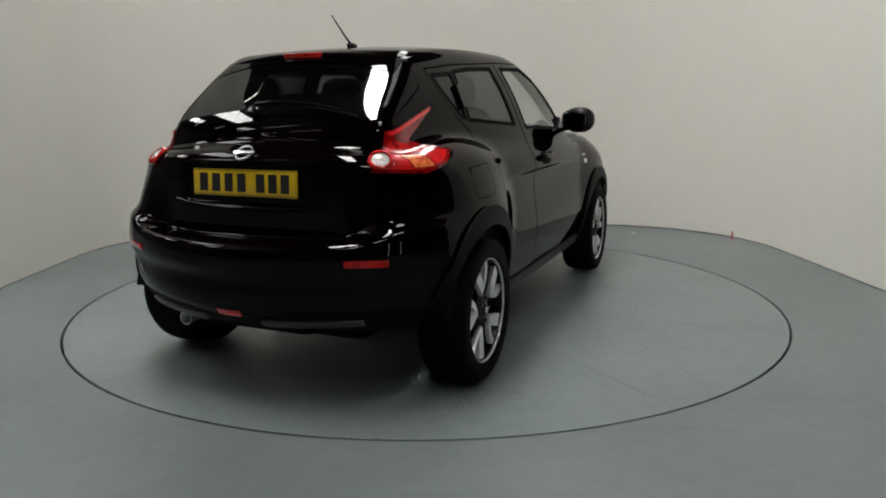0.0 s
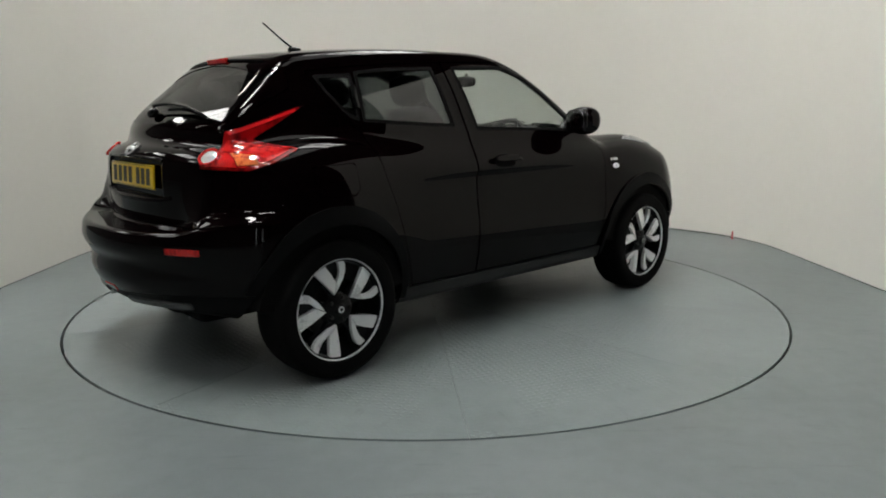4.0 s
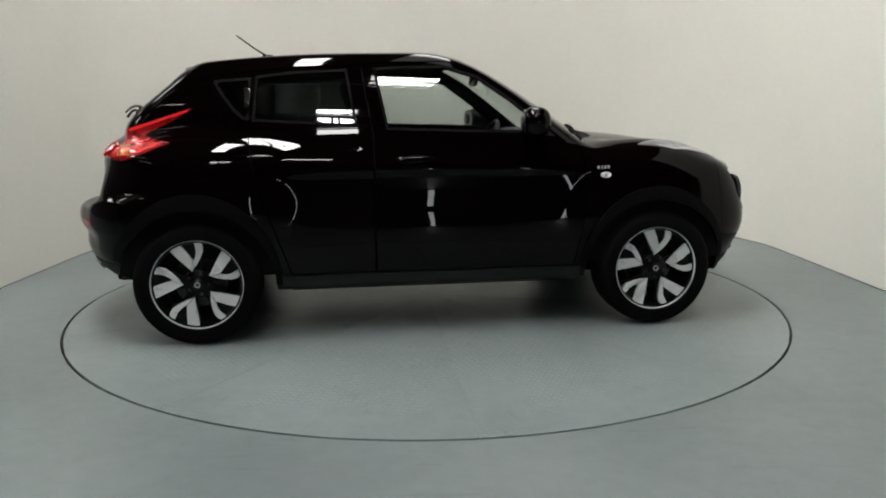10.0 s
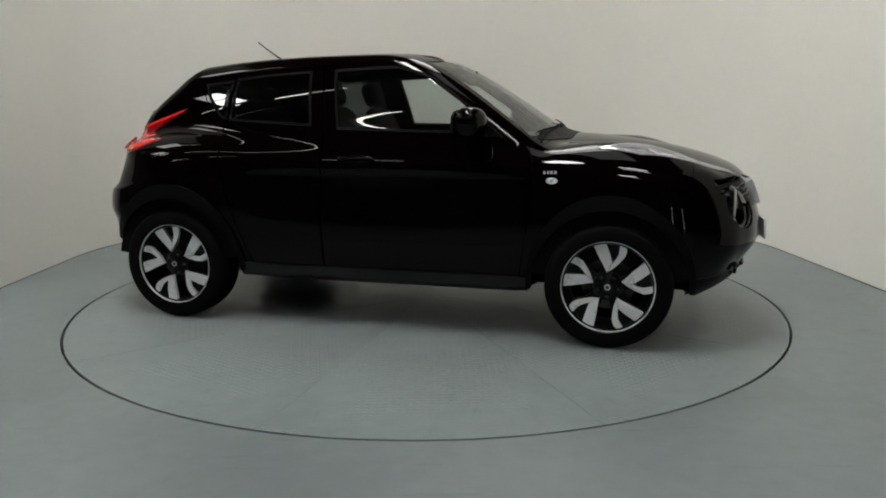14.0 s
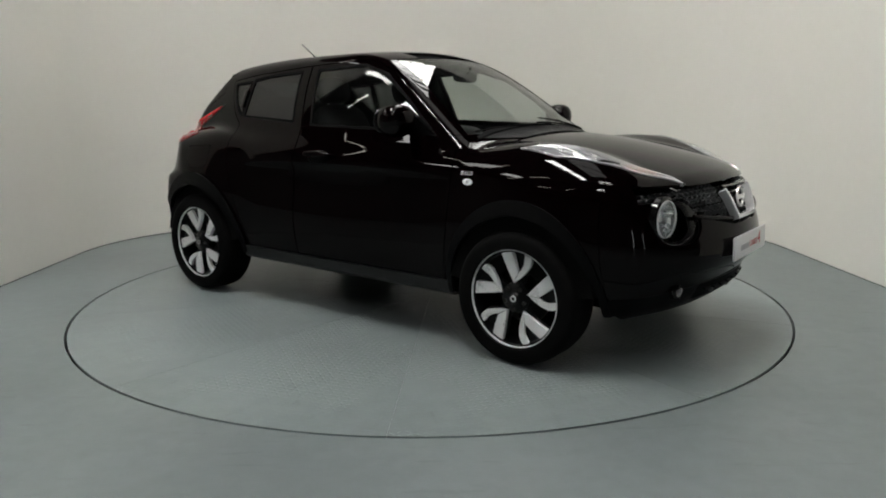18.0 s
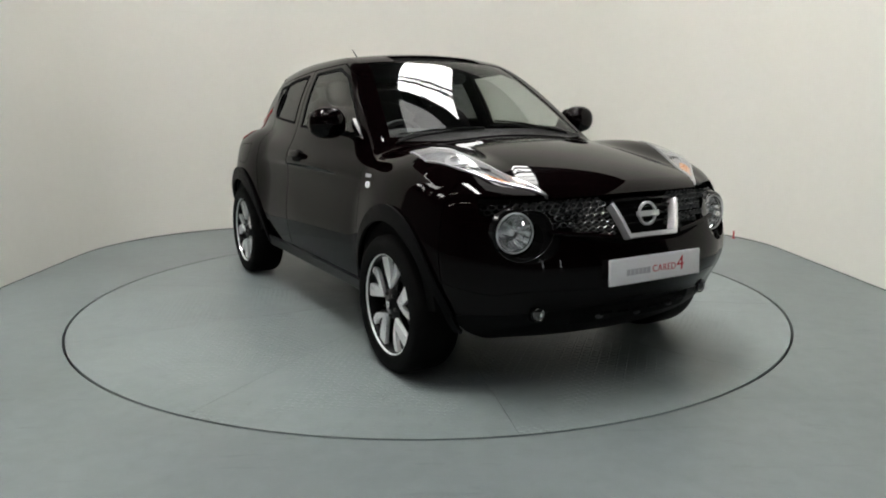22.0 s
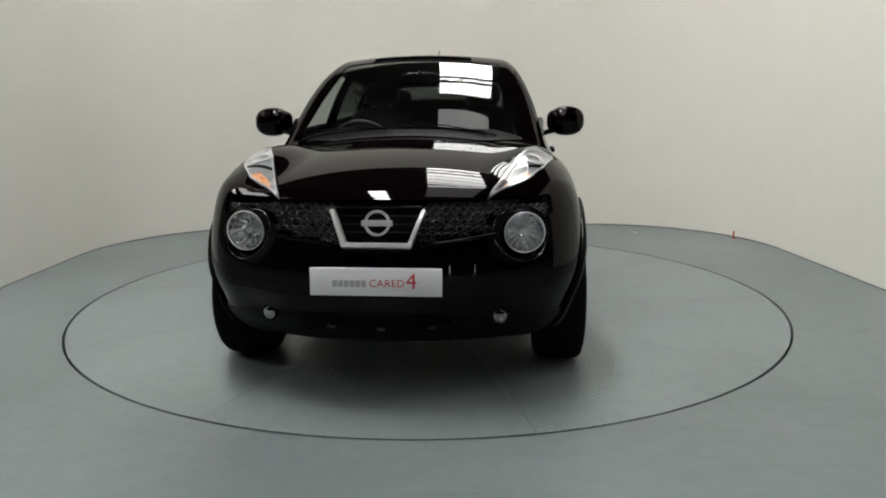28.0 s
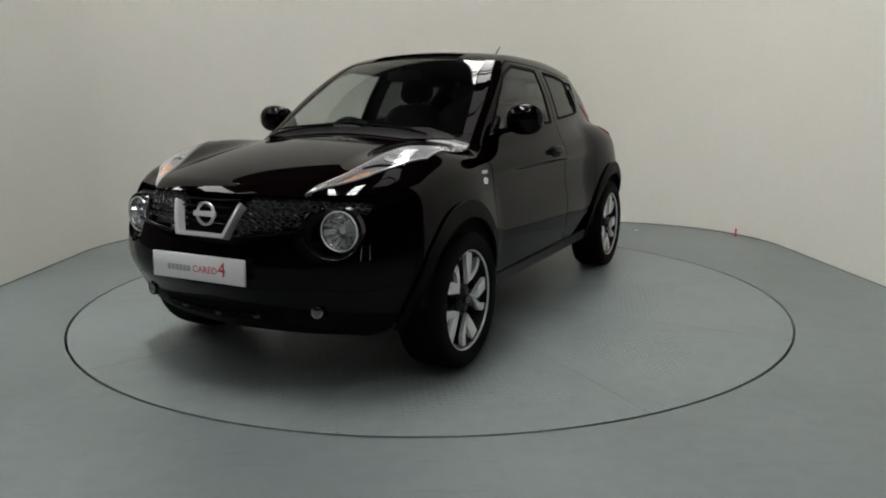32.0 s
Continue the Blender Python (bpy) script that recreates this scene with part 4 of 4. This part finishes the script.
def egg(rx, ry, rz, m=Matrix(), bm=None, power=2.5, u=28, v=16):
    """A rounded, slightly boxy ellipsoid."""
    bm = bm or bmesh.new()

    def pw(c):
        return math.copysign(abs(c) ** (2 / power), c)
    rings = []
    for i in range(1, v):
        a = -math.pi / 2 + math.pi * i / v
        rings.append([bm.verts.new(m @ Vector((rx * pw(math.cos(a)) * pw(math.cos(2 * math.pi * k / u)), ry * pw(math.cos(a)) * pw(math.sin(2 * math.pi * k / u)), rz * pw(math.sin(a))))) for k in range(u)])
    low, high = bm.verts.new(m @ Vector((0, 0, -rz))), bm.verts.new(m @ Vector((0, 0, rz)))
    for a, b in zip(rings, rings[1:]):
        for k in range(u):
            bm.faces.new((a[k], a[(k + 1) % u], b[(k + 1) % u], b[k]))
    for k in range(u):
        bm.faces.new((rings[0][(k + 1) % u], rings[0][k], low))
        bm.faces.new((rings[-1][k], rings[-1][(k + 1) % u], high))
    for f in bm.faces:
        f.smooth = True
    return bm


def mirrors(car):
    for s in (-1, 1):
        m = Matrix.Translation((0.545, s * 0.858, 1.155)) @ Matrix.Rotation(radians(13 * s), 4, "Z")
        top = part("door_mirror", egg(0.082, 0.100, 0.083, m, power=2.4), PAINT, car, "black glossy mirror shell")
        part("mirror_glass", egg(0.006, 0.082, 0.058, m @ Matrix.Translation((-0.070, 0, 0)), power=3.2), MIRROR, top, "dim mirror glass")
        part("mirror_bezel", egg(0.014, 0.097, 0.068, m @ Matrix.Translation((-0.060, 0, 0)), power=3.0), GLOSS_BLACK, top)
        part("stalk", smooth_angle(box(0.07, 0.13, 0.03, Matrix.Translation((0.56, s * 0.755, 1.095)) @ Matrix.Rotation(radians(14 * s), 4, "X"), 0.012)), GLOSS_BLACK, top)
        part("mirror_foot", smooth_angle(prism([(0.50, 1.075), (0.70, 1.075), (0.66, 1.105), (0.56, 1.175)], 0.0, 0.03, Matrix(((1, 0, 0, 0), (0, 0, s, s * 0.695), (0, 1, 0, 0), (0, 0, 0, 1))), bevel=0.006)), GLOSS_BLACK, car)


def handles(car):
    for s in (-1, 1):
        m = skin_pose(-0.105, s * 0.8, 0.945, 0.0)
        well = part("door_handle", smooth_angle(egg(0.105, 0.022, 0.014, m @ Matrix.Translation((0, 0.004, 0.024)), power=2.6)), PAINT, car, "black glossy pull handle")
        part("handle_cup", egg(0.085, 0.038, 0.010, m @ Matrix.Translation((0, -0.002, 0.001))), DARK, well)
        for k in (-1, 1):
            part("handle_post", box(0.02, 0.018, 0.03, m @ Matrix.Translation((0.085 * k, 0.004, 0.012)), 0.004), PAINT, well)
        part("lock", lathe([(0.001, 0.004), (0.008, 0.004), (0.009, 0.0)], 14, m @ Matrix.Translation((-0.135 * s, 0, 0.002))), GLOSS_BLACK, well)
        # the rear handle hides in the window frame
        m = skin_pose(-0.985, s * 0.62, 1.285, 0.0)
        part("rear_handle", smooth_angle(box(0.035, 0.12, 0.02, m @ Matrix.Translation((0, 0, 0.006)), 0.008)), GLOSS_BLACK, car, "hidden black pillar handle")


def emblem(parent, m, size, name="emblem"):
    """A plain round badge: a ring crossed by a bar."""
    ring = lathe([(size * 0.78, 0.0), (size * 0.80, size * 0.16), (size * 0.98, size * 0.16), (size, 0.0)], 40, m)
    top = part(name, smooth_angle(ring, 40), CHROME, parent, "round chrome badge with a bar")
    part("badge_bar", smooth_angle(box(size * 2.36, size * 0.46, size * 0.2, m @ Matrix.Translation((0, 0, size * 0.14)), size * 0.05)), CHROME, top)
    return top


def headlamp(car, s):
    x, y, z = LAMP_AT
    axis = Vector((1, 0.14 * s, 0.02)).normalized()
    side = Vector((0, 0, 1)).cross(axis).normalized()
    m = Matrix((side, axis.cross(side), axis)).transposed().to_4x4()
    m = m @ Matrix.Diagonal((0.78, 0.78, 0.70, 1))
    m.translation = Vector((x + 0.012, s * y, z + 0.006))
    top = part("headlamp", smooth_angle(lathe([(0.136, 0.0), (0.128, 0.032), (0.112, 0.040), (0.101, 0.034), (0.099, 0.02), (0.112, -0.10)], 48, m), 40), GLOSS_BLACK, car, "round headlamp with a clear lens")
    part("bowl", smooth_angle(lathe([(0.099, 0.030), (0.088, -0.015), (0.062, -0.055), (0.03, -0.075), (0.002, -0.078)], 18, m), 12), BOWL, top, "bright faceted reflector")
    part("bulb_shield", smooth_angle(lathe([(0.001, 0.0), (0.018, -0.004), (0.021, -0.03), (0.021, -0.075)], 20, m), 40), CHROME, top)
    for k in range(14):
        a = 2 * math.pi * k / 14
        part("reflector_rib", box(0.004, 0.045, 0.006, m @ Matrix.Rotation(a, 4, "Z") @ Matrix.Translation((0, 0.062, -0.028)) @ Matrix.Rotation(radians(42), 4, "X")), SILVER, top)
    part("lens", smooth_angle(lathe([(0.001, 0.062), (0.03, 0.060), (0.06, 0.054), (0.085, 0.044), (0.099, 0.034)], 40, m), 60), LENS, top, "clear round lens").visible_shadow = False
    ring = lathe([(0.100, 0.036), (0.102, 0.046), (0.106, 0.046), (0.109, 0.038)], 56, m, closed=True)
    part("lamp_ring", smooth_angle(ring, 50), CHROME, top, "thin chrome ring")
    # thin bright oval round the recess
    pts = []
    for k in range(49):
        a = 2 * math.pi * k / 48
        q = settle(np.array([[x + 0.05, s * (y - 0.024 + 0.128 * math.cos(a)), z - 0.006 + 0.104 * math.sin(a)]]), 6)[0]
        pts.append(Vector(q) + Vector((0.001, 0, 0)))
    part("lamp_surround", smooth_angle(tube(pts, 0.0015), 60), MIRROR, top, "thin dark chrome oval rim")


def front_end(car):
    for s in (-1, 1):
        headlamp(car, s)
    # grille: dark back, honeycomb bars, bright V and badge
    grille = part("grille", panel_mesh("grille", lambda x, y, z, n: least(inside_poly(y, z, GRILLE) + 0.012, x - 1.6, -oval(x, y, z)), DARK, -0.075, 0), None, car, "black honeycomb grille")
    cell = 0.030
    for row in range(8):
        z = 0.688 + row * cell * 0.86
        for k in range(-22, 23):
            y = (k + 0.5 * (row % 2)) * cell * 1.15
            if abs(y) < 0.20 - (0.86 - z) * 0.35 or inside_poly(np.array([y]), np.array([z]), GRILLE)[0] < 0.004 or oval(np.array([1.9]), np.array([abs(y)]), np.array([z]))[0] > -0.012:
                continue
            m = skin_pose(1.95 - 0.3 * y * y, y, z, -0.036)
            bm = bmesh.new()
            ring = [(cell * 0.66 * math.cos(math.pi / 3 * i), cell * 0.46 * math.sin(math.pi / 3 * i)) for i in range(6)]
            a = [bm.verts.new(m @ Vector((u, v, 0.012))) for u, v in ring]
            b = [bm.verts.new(m @ Vector((u * 0.74, v * 0.70, 0.016))) for u, v in ring]
            c = [bm.verts.new(m @ Vector((u * 0.70, v * 0.66, -0.02))) for u, v in ring]
            for i in range(6):
                j = (i + 1) % 6
                bm.faces.new((a[i], a[j], b[j], b[i]))
                bm.faces.new((b[i], b[j], c[j], c[i]))
            part("grille_cell", bm, GRILLE_BAR, grille)
    for k in range(4):
        z = 0.745 + 0.033 * k
        w = 0.145 + 0.30 * (z - 0.7)
        part("grille_slat", smooth_angle(box(0.02, 2 * w - 0.03, 0.010, Matrix.Translation((1.985, 0, z)), 0.003)), GLOSS_BLACK, grille)

    # painted lip under the grille
    for s in (-1, 1):
        edge = bend((0.15, 0.668), (0.34, 0.702), (0.47, 0.731))
        pts = [Vector(settle(np.array([[1.95, s * (0.16 + 0.30 * i / 20), float(edge(np.array([0.16 + 0.30 * i / 20]))[0])]]), 6)[0]) for i in range(21)]
        part("grille_lip", smooth_angle(tube(pts, 0.010, steps=12), 60), PAINT, grille)

    def chrome_bar(a, b, width):
        bm = bmesh.new()
        rows = []
        for i in range(9):
            y, z = (a[0] + (b[0] - a[0]) * i / 8, a[1] + (b[1] - a[1]) * i / 8)
            m = skin_pose(2.02, y, z)
            d = Vector((0, b[0] - a[0], b[1] - a[1])).normalized()
            n = m.to_3x3() @ Vector((0, 0, 1))
            w = n.cross(d).normalized() * width / 2
            c = m.translation
            rows.append([bm.verts.new(v) for v in (c - w - n * 0.02, c - w + n * 0.010, c - w * 0.7 + n * 0.020, c + w * 0.7 + n * 0.020, c + w + n * 0.010, c + w - n * 0.02)])
        for r, q in zip(rows, rows[1:]):
            for k in range(5):
                bm.faces.new((r[k], r[k + 1], q[k + 1], q[k]))
        bm.faces.new(rows[0])
        bm.faces.new(rows[-1])
        return smooth_angle(bm, 50)
    vee = part("chrome_vee", chrome_bar((-0.128, 0.690), (0.128, 0.690), 0.024), CHROME, car, "chrome V-shaped grille frame")
    part("vee_arm", chrome_bar((-0.186, 0.845), (-0.124, 0.684), 0.021), CHROME, vee)
    part("vee_arm", chrome_bar((0.186, 0.845), (0.124, 0.684), 0.021), CHROME, vee)
    emblem(car, Matrix.Translation((2.022, 0, 0.785)) @ Matrix.Rotation(radians(90), 4, "Z") @ Matrix.Rotation(radians(90 - 6), 4, "X"), 0.052)
    # plate with its lettering
    m = Matrix.Translation((2.088, 0, 0.564)) @ Matrix.Rotation(radians(90), 4, "Z") @ Matrix.Rotation(radians(90 - 2), 4, "X")
    plate = part("front_plate", smooth_angle(box(0.52, 0.111, 0.012, m, 0.004)), PLATE_WHITE, car, "white show plate with grey and red lettering")
    face = m @ Matrix.Translation((0, 0, 0.0066))
    for k in range(6):
        part("letter_bar", box(0.019, 0.026, 0.0008, face @ Matrix.Translation((-0.160 + k * 0.0226, -0.006, 0))), INK_GREY, plate)
    lettering("lettering", "CARED", 0.041, INK_RED, plate, face @ Matrix.Translation((0.044, -0.006, 0)), 0.0006, 1.08)
    lettering("numeral", "4", 0.088, INK_RED, plate, face @ Matrix.Translation((0.140, 0.002, 0)), 0.0006)
    for s in (-1, 1):
        x, y, z = FOG_AT
        mm = Matrix.Translation((x - 0.026, s * y, z + 0.008)) @ Matrix.Rotation(radians(12 * s), 4, "Z") @ Matrix.Rotation(radians(90), 4, "Y") @ Matrix.Diagonal((0.58, 0.58, 0.58, 1))
        fog = part("fog_lamp", smooth_angle(lathe([(0.056, 0.0), (0.052, 0.012), (0.040, 0.008), (0.036, -0.03), (0.02, -0.045), (0.002, -0.048)], 32, mm), 40), SILVER, car, "small round fog lamp")
        part("fog_lens", smooth_angle(lathe([(0.001, 0.012), (0.02, 0.010), (0.040, 0.004)], 28, mm), 60), LENS, fog).visible_shadow = False
        part("fog_bezel", smooth_angle(lathe([(0.044, 0.012), (0.05, 0.018), (0.058, 0.012), (0.06, -0.01)], 32, mm), 50), GLOSS_BLACK, fog)
    intake = part("lower_intake", panel_mesh("lower_intake", lambda x, y, z, n: least(0.40 - z, z - 0.325, 0.34 - y, x - 1.6), DARK, 0.004, 0.012), None, car, "dark lower air intake")
    for k in range(-3, 4):
        part("intake_rib", box(0.03, 0.008, 0.06, skin_pose(2.0, 0.09 * k, 0.36, 0.002) @ Matrix.Rotation(radians(90), 4, "Y")), TRIM, intake)
    for y in (-0.21, 0.0, 0.21):
        part("intake_tab", egg(0.018, 0.01, 0.008, skin_pose(2.0, y, 0.335, 0.008)), GREY_TRIM, intake)


def rear_end(car):
    # roof spoiler with the high brake lamp
    bm = bmesh.new()
    rows = []
    for i in range(25):
        y = -0.49 + 0.98 * i / 24
        e = abs(y / 0.49)
        drop = 0.10 * y * y + 0.02 * e ** 4
        edge = -1.372 + 0.16 * y * y + 0.03 * e ** 6
        rows.append([bm.verts.new(v) for v in ((-1.12, y, 1.506 - drop), (-1.19, y, 1.507 - drop), (-1.28, y, 1.495 - drop), (edge + 0.01, y, 1.481 - drop), (edge, y, 1.474 - drop), (edge + 0.006, y, 1.450 - drop), (-1.32, y, 1.426 - drop), (-1.25, y, 1.405 - drop))])
    for a, b in zip(rows, rows[1:]):
        for k in range(7):
            bm.faces.new((a[k], b[k], b[k + 1], a[k + 1]))
    top = part("roof_spoiler", smooth_angle(bm, 50), PAINT, car, "black glossy roof spoiler")
    part("brake_lamp", smooth_angle(box(0.02, 0.20, 0.024, Matrix.Translation((-1.369, 0, 1.470)) @ Matrix.Rotation(radians(-12), 4, "Y"), 0.006)), RED, top, "red high brake lamp")
    # aerial
    base = part("aerial", egg(0.04, 0.018, 0.014, Matrix.Translation((-0.92, 0, 1.548))), GLOSS_BLACK, car, "black rod aerial leaning back")
    part("mast", smooth_angle(tube([(-0.93, 0, 1.555), (-0.99, 0, 1.592), (-1.105, 0, 1.675)], 0.0062, taper=0.55)), GLOSS_BLACK, base)
    # tailgate ridge, badge and plate
    m = Matrix.Translation((-1.836, 0, 0.930)) @ Matrix.Rotation(radians(-90), 4, "Z") @ Matrix.Rotation(radians(90 - 3), 4, "X")
    plate = part("rear_plate", smooth_angle(box(0.52, 0.111, 0.012, m, 0.004)), PLATE_YELLOW, car, "yellow rear plate with black bars")
    face = m @ Matrix.Translation((0, 0, 0.0066))
    for x in (-0.205, -0.140, -0.075, -0.010, 0.085, 0.145, 0.205):
        part("letter_bar", box(0.042, 0.076, 0.0008, face @ Matrix.Translation((x, 0, 0))), INK_BLACK, plate)
    for dy in (-0.05, 0.05):
        part("plate_line", box(0.508, 0.0025, 0.0006, face @ Matrix.Translation((0, dy, 0))), INK_BLACK, plate)
    pts = [Vector(settle(np.array([[-1.9, -0.40 + 0.8 * i / 20, 0.825 + 0.02 * abs(-1 + i / 10) ** 3]]), 5)[0]) for i in range(21)]
    part("tailgate_ridge", smooth_angle(tube(pts, 0.009, steps=12), 60), PAINT, car)
    pts = [Vector(settle(np.array([[-1.85, -0.33 + 0.66 * i / 20, 1.022]]), 5)[0]) for i in range(21)]
    part("plate_hood", smooth_angle(tube(pts, 0.008, steps=12), 60), PAINT, car)
    emblem(car, skin_pose(-1.83, 0.0, 1.058, 0.002), 0.042, "rear_emblem")
    # wiper
    wiper = part("rear_wiper", egg(0.035, 0.028, 0.022, skin_pose(-1.69, 0.03, 1.205, 0.02)), GLOSS_BLACK, car, "black rear wiper")
    pts = [skin_pose(-1.66, 0.03 - 0.42 * i / 8, 1.212 + 0.018 * math.sin(math.pi * i / 8), 0.038).translation for i in range(9)]
    part("wiper_arm", smooth_angle(tube(pts, 0.009, taper=0.6)), GLOSS_BLACK, wiper)
    pts = [skin_pose(-1.66, -0.12 - 0.32 * i / 8, 1.205 + 0.018 * math.sin(math.pi * i / 8), 0.018).translation for i in range(9)]
    part("wiper_blade", smooth_angle(tube(pts, 0.007)), DARK, wiper)
    # tail lamps: round clear unit, amber block, bright divider
    lamps = [o for o in car.children if o.name.startswith("tail_lamp")]
    for s, lamp in zip((-1, 1), lamps):
        m = skin_pose(-1.742, s * 0.590, 1.058, 0.004)
        unit = part("reversing_lamp", smooth_angle(lathe([(0.001, 0.014), (0.02, 0.012), (0.036, 0.006), (0.038, -0.004)], 32, m), 50), SILVER, lamp, "round clear lamp unit")
        unit.data.materials[0] = CLEAR_UNIT
        part("unit_ring", smooth_angle(lathe([(0.036, 0.004), (0.040, 0.012), (0.048, 0.010), (0.052, 0.0)], 32, m), 50), RED, lamp)
        block = [(-1.648, 1.040), (-1.580, 1.034), (-1.580, 0.998), (-1.650, 0.994)]
        part("indicator", panel_mesh("indicator", lambda x, y, z, n: least(inside_poly(x, z, block), y - 0.5), AMBER, 0.007, 0.01, s, 2), None, lamp, "amber indicator")
        heart = [(-1.69, 1.105), (-1.80, 1.085), (-1.80, 0.995), (-1.63, 0.985), (-1.52, 1.015), (-1.42, 1.052), (-1.53, 1.075), (-1.60, 1.095)]
        part("brake_lens", panel_mesh("brake_lens", lambda x, y, z, n: least(inside_poly(x, z, heart), y - 0.56, -inside_poly(x, z, block) - 0.004), RED, 0.006, 0.008, s, 2), None, lamp, "brighter red inner lens")
        fin = [(-1.30, 1.230), (-1.62, 1.130), (-1.61, 1.118), (-1.30, 1.218)]
        part("light_bar", panel_mesh("light_bar", lambda x, y, z, n: least(inside_poly(x, z, fin), y - 0.5), RED_BRIGHT, 0.007, 0.01, s, 2), None, lamp, "lighter red bar")
    part("exhaust_tip", smooth_angle(lathe([(0.030, -0.12), (0.030, 0.0), (0.032, 0.004), (0.027, 0.004), (0.026, -0.12)], 28, Matrix.Translation((-1.87, 0.33, 0.325)) @ Matrix.Rotation(radians(-90), 4, "Y")), 40), CHROME, car, "round bright exhaust tip")


def small_trim(car):
    for s in (-1, 1):
        m = skin_pose(0.965, s * 0.82, 0.862, 0.001)
        badge = part("wing_badge", lathe([(0.001, 0.004), (0.028, 0.004), (0.031, 0.001)], 28, m @ Matrix.Diagonal((1.0, 0.55, 1.0, 1.0))), PLATE_WHITE, car, "oval pale wing repeater under a small script")
        part("badge_dot", lathe([(0.001, 0.0055), (0.008, 0.0055), (0.009, 0.003)], 16, m), INK_GREY, badge)
        for k, w in enumerate((0.012, 0.008, 0.014, 0.012)):
            part("letter_bar", box(w, 0.018, 0.003, skin_pose(0.925 + 0.019 * k, s * 0.81, 0.905, 0.002)), CHROME, badge)
    # wipers and scuttle at the foot of the windscreen
    part("scuttle", panel_mesh("scuttle", lambda x, y, z, n: least(1.115 - z, z - 1.06, 0.60 - y, x - 0.86, 1.03 - x), TRIM, 0.004, 0.01), None, car, "black plastic scuttle panel")
    for y0, y1, z1 in ((-0.12, -0.60, 1.150), (0.46, -0.02, 1.145)):
        base = skin_pose(0.93, y0, 1.10, 0.006).translation
        pts = [skin_pose(0.93 - 0.05 * i / 8, y0 + (y1 - y0) * i / 8, 1.108 + (z1 - 1.108) * i / 8, 0.013).translation for i in range(9)]
        wiper = part("wiper", smooth_angle(tube([base] + pts, 0.006, taper=0.6)), DARK, car, "black windscreen wiper")
        pts = [skin_pose(0.92, y0 + (y1 - y0) * (0.1 + i / 8), 1.112 + (z1 - 1.108) * i / 8, 0.005).translation for i in range(9)]
        part("wiper_blade", smooth_angle(tube(pts, 0.005)), DARK, wiper)


def seat_parts(name, wide, m, car, label):
    top = part(name, egg(0.26, wide, 0.095, m @ Matrix.Translation((0, 0, 0.36)), power=3.2), CLOTH, car, label)
    back = m @ Matrix.Translation((-0.24, 0, 0.38)) @ Matrix.Rotation(radians(-18), 4, "Y")
    part("backrest", egg(0.075, wide * 0.97, 0.33, back @ Matrix.Translation((0, 0, 0.28)), power=3.4), CLOTH, top)
    return top, back


def cabin(car):
    for s in (-1, 1):
        top, back = seat_parts("front_seat", 0.25, Matrix.Translation((0.02, s * 0.36, 0.28)), car, "black cloth front seat")
        part("headrest", egg(0.055, 0.125, 0.085, back @ Matrix.Translation((0.01, 0, 0.70)), power=3.0), CLOTH, top)
        for k in (-1, 1):
            part("headrest_post", tube([back @ Vector((0, 0.06 * k, 0.56)), back @ Vector((0, 0.06 * k, 0.66))], 0.007), CHROME, top)
    top, back = seat_parts("rear_bench", 0.60, Matrix.Translation((-0.80, 0, 0.34)), car, "black cloth rear bench")
    for y in (-0.36, 0.36):
        part("headrest", egg(0.05, 0.115, 0.065, back @ Matrix.Translation((0.0, y, 0.63)), power=3.0), CLOTH, top)
    dash = part("dashboard", egg(0.30, 0.66, 0.15, Matrix.Translation((0.74, 0, 0.93)), power=4.0), DASH, car, "black plastic dashboard")
    part("instrument_hood", egg(0.12, 0.19, 0.06, Matrix.Translation((0.55, -0.36, 1.06)), power=2.6), DASH, dash)
    part("centre_console", egg(0.42, 0.11, 0.13, Matrix.Translation((0.22, 0, 0.58)), power=4.0), DASH, dash)
    wheel = Matrix.Translation((0.36, -0.36, 0.985)) @ Matrix.Rotation(radians(-66), 4, "Y")
    ring = [(0.185 + 0.014 * math.cos(2 * math.pi * k / 10), 0.014 * math.sin(2 * math.pi * k / 10)) for k in range(10)]
    steer = part("steering_wheel", smooth_angle(lathe(ring, 40, wheel, closed=True), 60), DASH, car, "black steering wheel")
    part("wheel_boss", egg(0.07, 0.085, 0.025, wheel), DASH, steer)
    for a in (0, 180, 250):
        part("wheel_spoke", smooth_angle(box(0.11, 0.03, 0.015, wheel @ Matrix.Rotation(radians(a + 90), 4, "Z") @ Matrix.Translation((0.12, 0, 0)), 0.005)), DASH, steer)
    view = part("inner_mirror", egg(0.014, 0.12, 0.035, Matrix.Translation((0.36, 0, 1.405)), power=3.2), GLOSS_BLACK, car, "black inner mirror")
    part("mirror_arm", tube([(0.37, 0, 1.42), (0.40, 0, 1.455)], 0.009), GLOSS_BLACK, view)


mirrors(car_thing)
handles(car_thing)
front_end(car_thing)
rear_end(car_thing)
small_trim(car_thing)
cabin(car_thing)


# ---- what moves: the turntable and the car on it turn together ----
OFFSET = Matrix.Translation((-0.0668, -0.0225, 0))


def motions():
    times = [0, 1, 2, 3, 4, 5, 6, 7, 8, 9, 10, 11, 12, 13, 14, 15, 16, 17, 18, 19, 20, 21, 22, 23, 24, 25, 26, 27, 28, 29, 30, 31, 32]
    walk(deck_thing, [(t, pose(0, 0, 0, 0, 0, heading(t))) for t in times])
    walk(car_thing, [(t, pose(0, 0, 0, 0, 0, heading(t)) @ OFFSET) for t in times])


motions()
